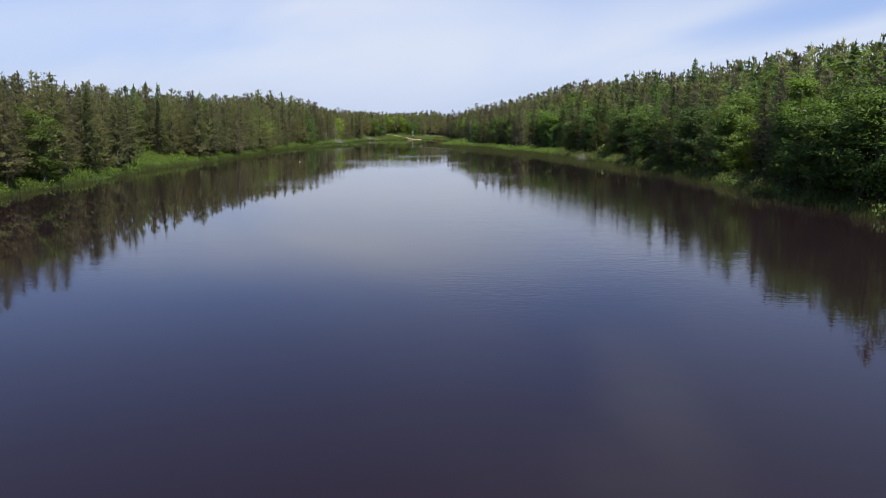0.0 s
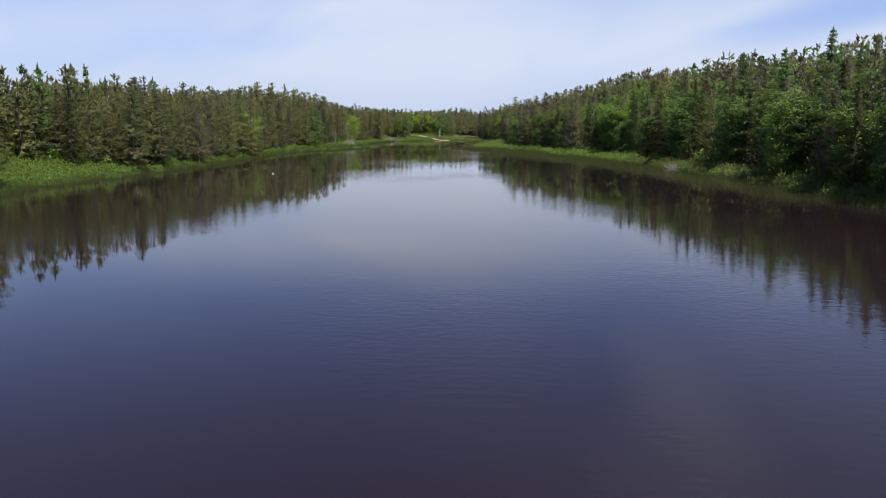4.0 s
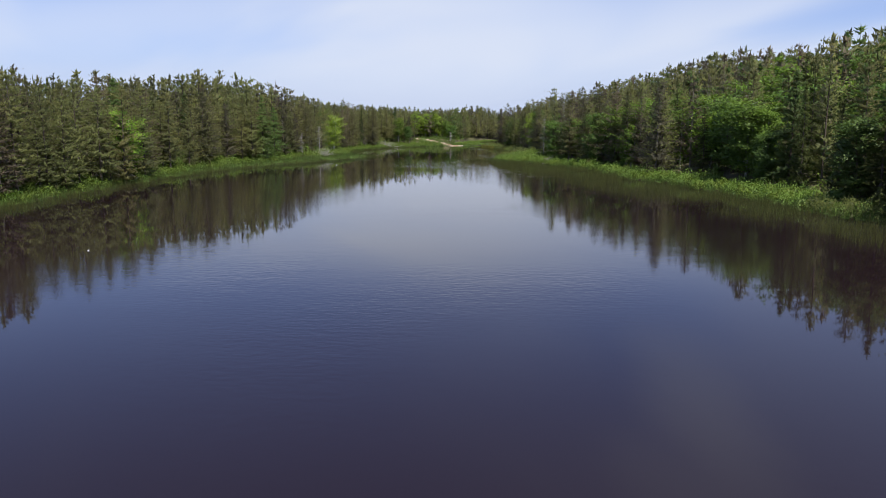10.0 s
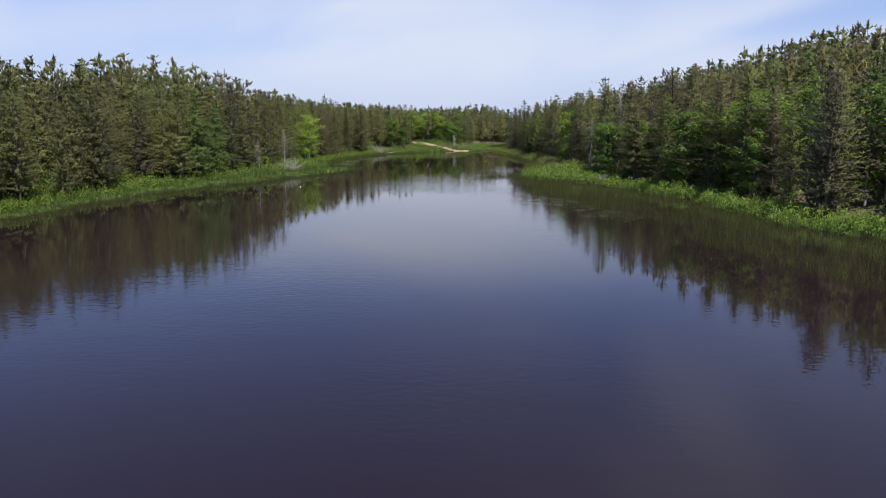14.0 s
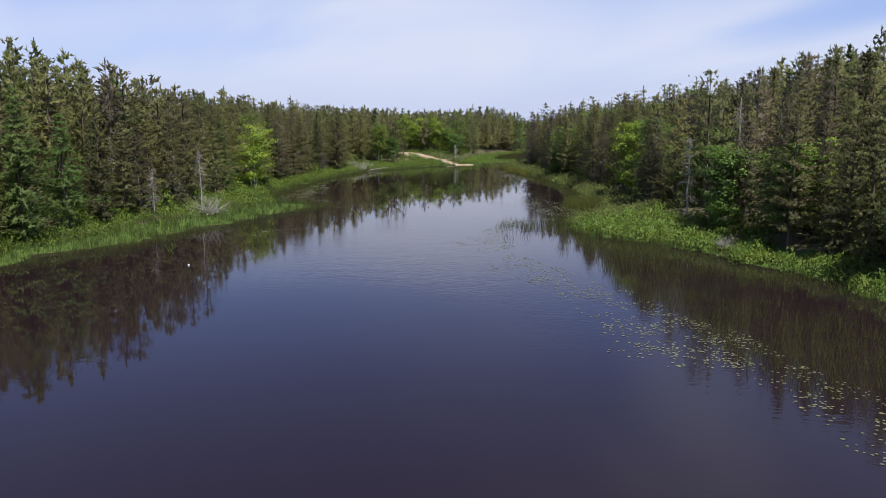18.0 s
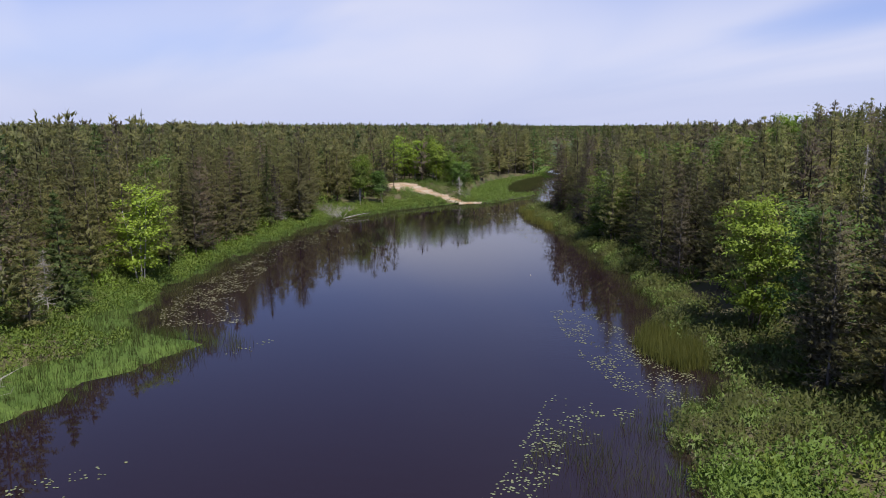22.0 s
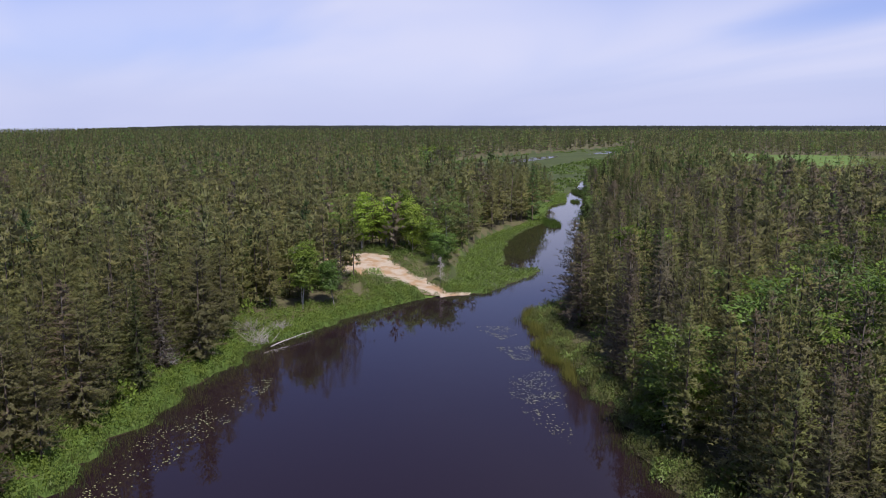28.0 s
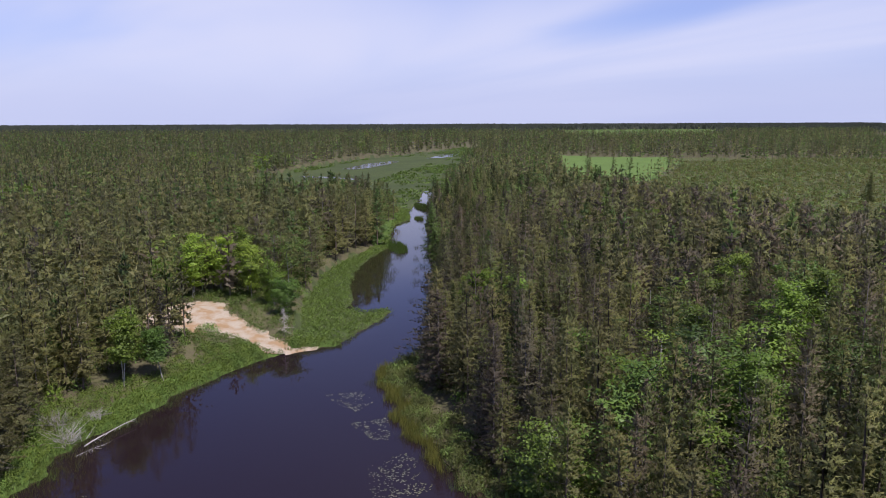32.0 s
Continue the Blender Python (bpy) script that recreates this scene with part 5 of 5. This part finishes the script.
def fallen_log(p0, p1, r, seed, label):
    g = rg(seed)
    p0, p1 = np.array(p0, float), np.array(p1, float)
    s = np.linspace(0, 1, 8)[:, None]
    pts = p0 + (p1 - p0) * s + np.column_stack([g.normal(0, 0.06, (8, 2)), 0.12 * np.sin(s[:, 0] * 3.1)])
    root = tagged(new("fallen_log"), label, "log")
    root.location = p0
    part("trunk", (lambda v, t: (v - p0, t))(*tube(pts, r * (1.1 - 0.75 * s[:, 0]), 8)), M_DEAD, root, smooth=True)
    n = 12
    f = g.uniform(0.15, 0.95, n)[:, None]
    a = p0 + (p1 - p0) * f
    b = a + np.column_stack([g.normal(0.25, 0.55, n), g.normal(-0.5, 0.5, n), g.uniform(-0.3, 0.5, n)])
    tagged(part("twig_tangle", (lambda v, t: (v - p0, t))(*sticks(a, b, 0.035)), M_DEAD, root), kind="stuff")


fallen_log((-41.2, 459.6, 0.30), (-36.6, 466.6, 0.75), 0.09, 90, "bleached fallen tree trunk lying along the bank")
fallen_log((-41.5, 457.2, 0.03), (-39.0, 460.0, 0.12), 0.03, 91, "thin bleached fallen trunk at the water")
fallen_log((7.2, 356.2, 0.25), (11.0, 355.6, 0.6), 0.08, 93, "pale dead branch hanging over the bay")
fallen_log((12.5, 325.2, 0.15), (15.2, 323.6, 0.35), 0.10, 92, "thin fallen branch at the foot of the bank")


# a low bush in the middle of the sand
bush_root = tagged(new("sand_bush"), "low dark green bush in the middle of the sand", "bush")
bush_root.matrix_basis = pose(-32.3, 503.6, float(height(np.array([[-32.3, 503.6]]))[0]))
g = rg(95)
sa = np.zeros((14, 3))
sb = np.column_stack([g.normal(0, 0.7, (14, 2)), g.uniform(0.7, 1.6, 14)])
tagged(part("twig_tangle", sticks(sa, sb, 0.03), M_TWIG, bush_root), kind="stuff")
part("crown", bush(rg(96), 520, 2.3, 1.9, 0.28), M_LEAF_DARK, bush_root)


# ---- buoys ----
def buoy(x, y, r):
    root = tagged(new("buoy"), "small white round float buoy on the water", "buoy", "buoys on the lake")
    root.location = (x, y, 0)
    bm = bmesh.new()
    bmesh.ops.create_uvsphere(bm, u_segments=16, v_segments=10, radius=r)
    bmesh.ops.scale(bm, vec=(1, 1, 0.88), verts=bm.verts[:])
    bmesh.ops.translate(bm, vec=(0, 0, r * 0.45), verts=bm.verts[:])
    me = bpy.data.meshes.new("float")
    bm.to_mesh(me)
    bm.free()
    me.materials.append(M_WHITE)
    me.polygons.foreach_set("use_smooth", np.ones(len(me.polygons), bool))
    part("float", me, M_WHITE, root)
    ang = np.linspace(0, 6.283, 9)
    part("eye_ring", tube(np.stack([0.05 * np.cos(ang), 0 * ang, r * 1.33 + 0.04 + 0.05 * np.sin(ang)], -1), np.full(9, 0.012), 5), M_ROPE, root, "dark rope eye")


for x, y, r in ((-34.8, 187, 0.13), (-31, 194, 0.07), (-37, 318.5, 0.10), (-5, 402.5, 0.08)):
    buoy(x, y, r)
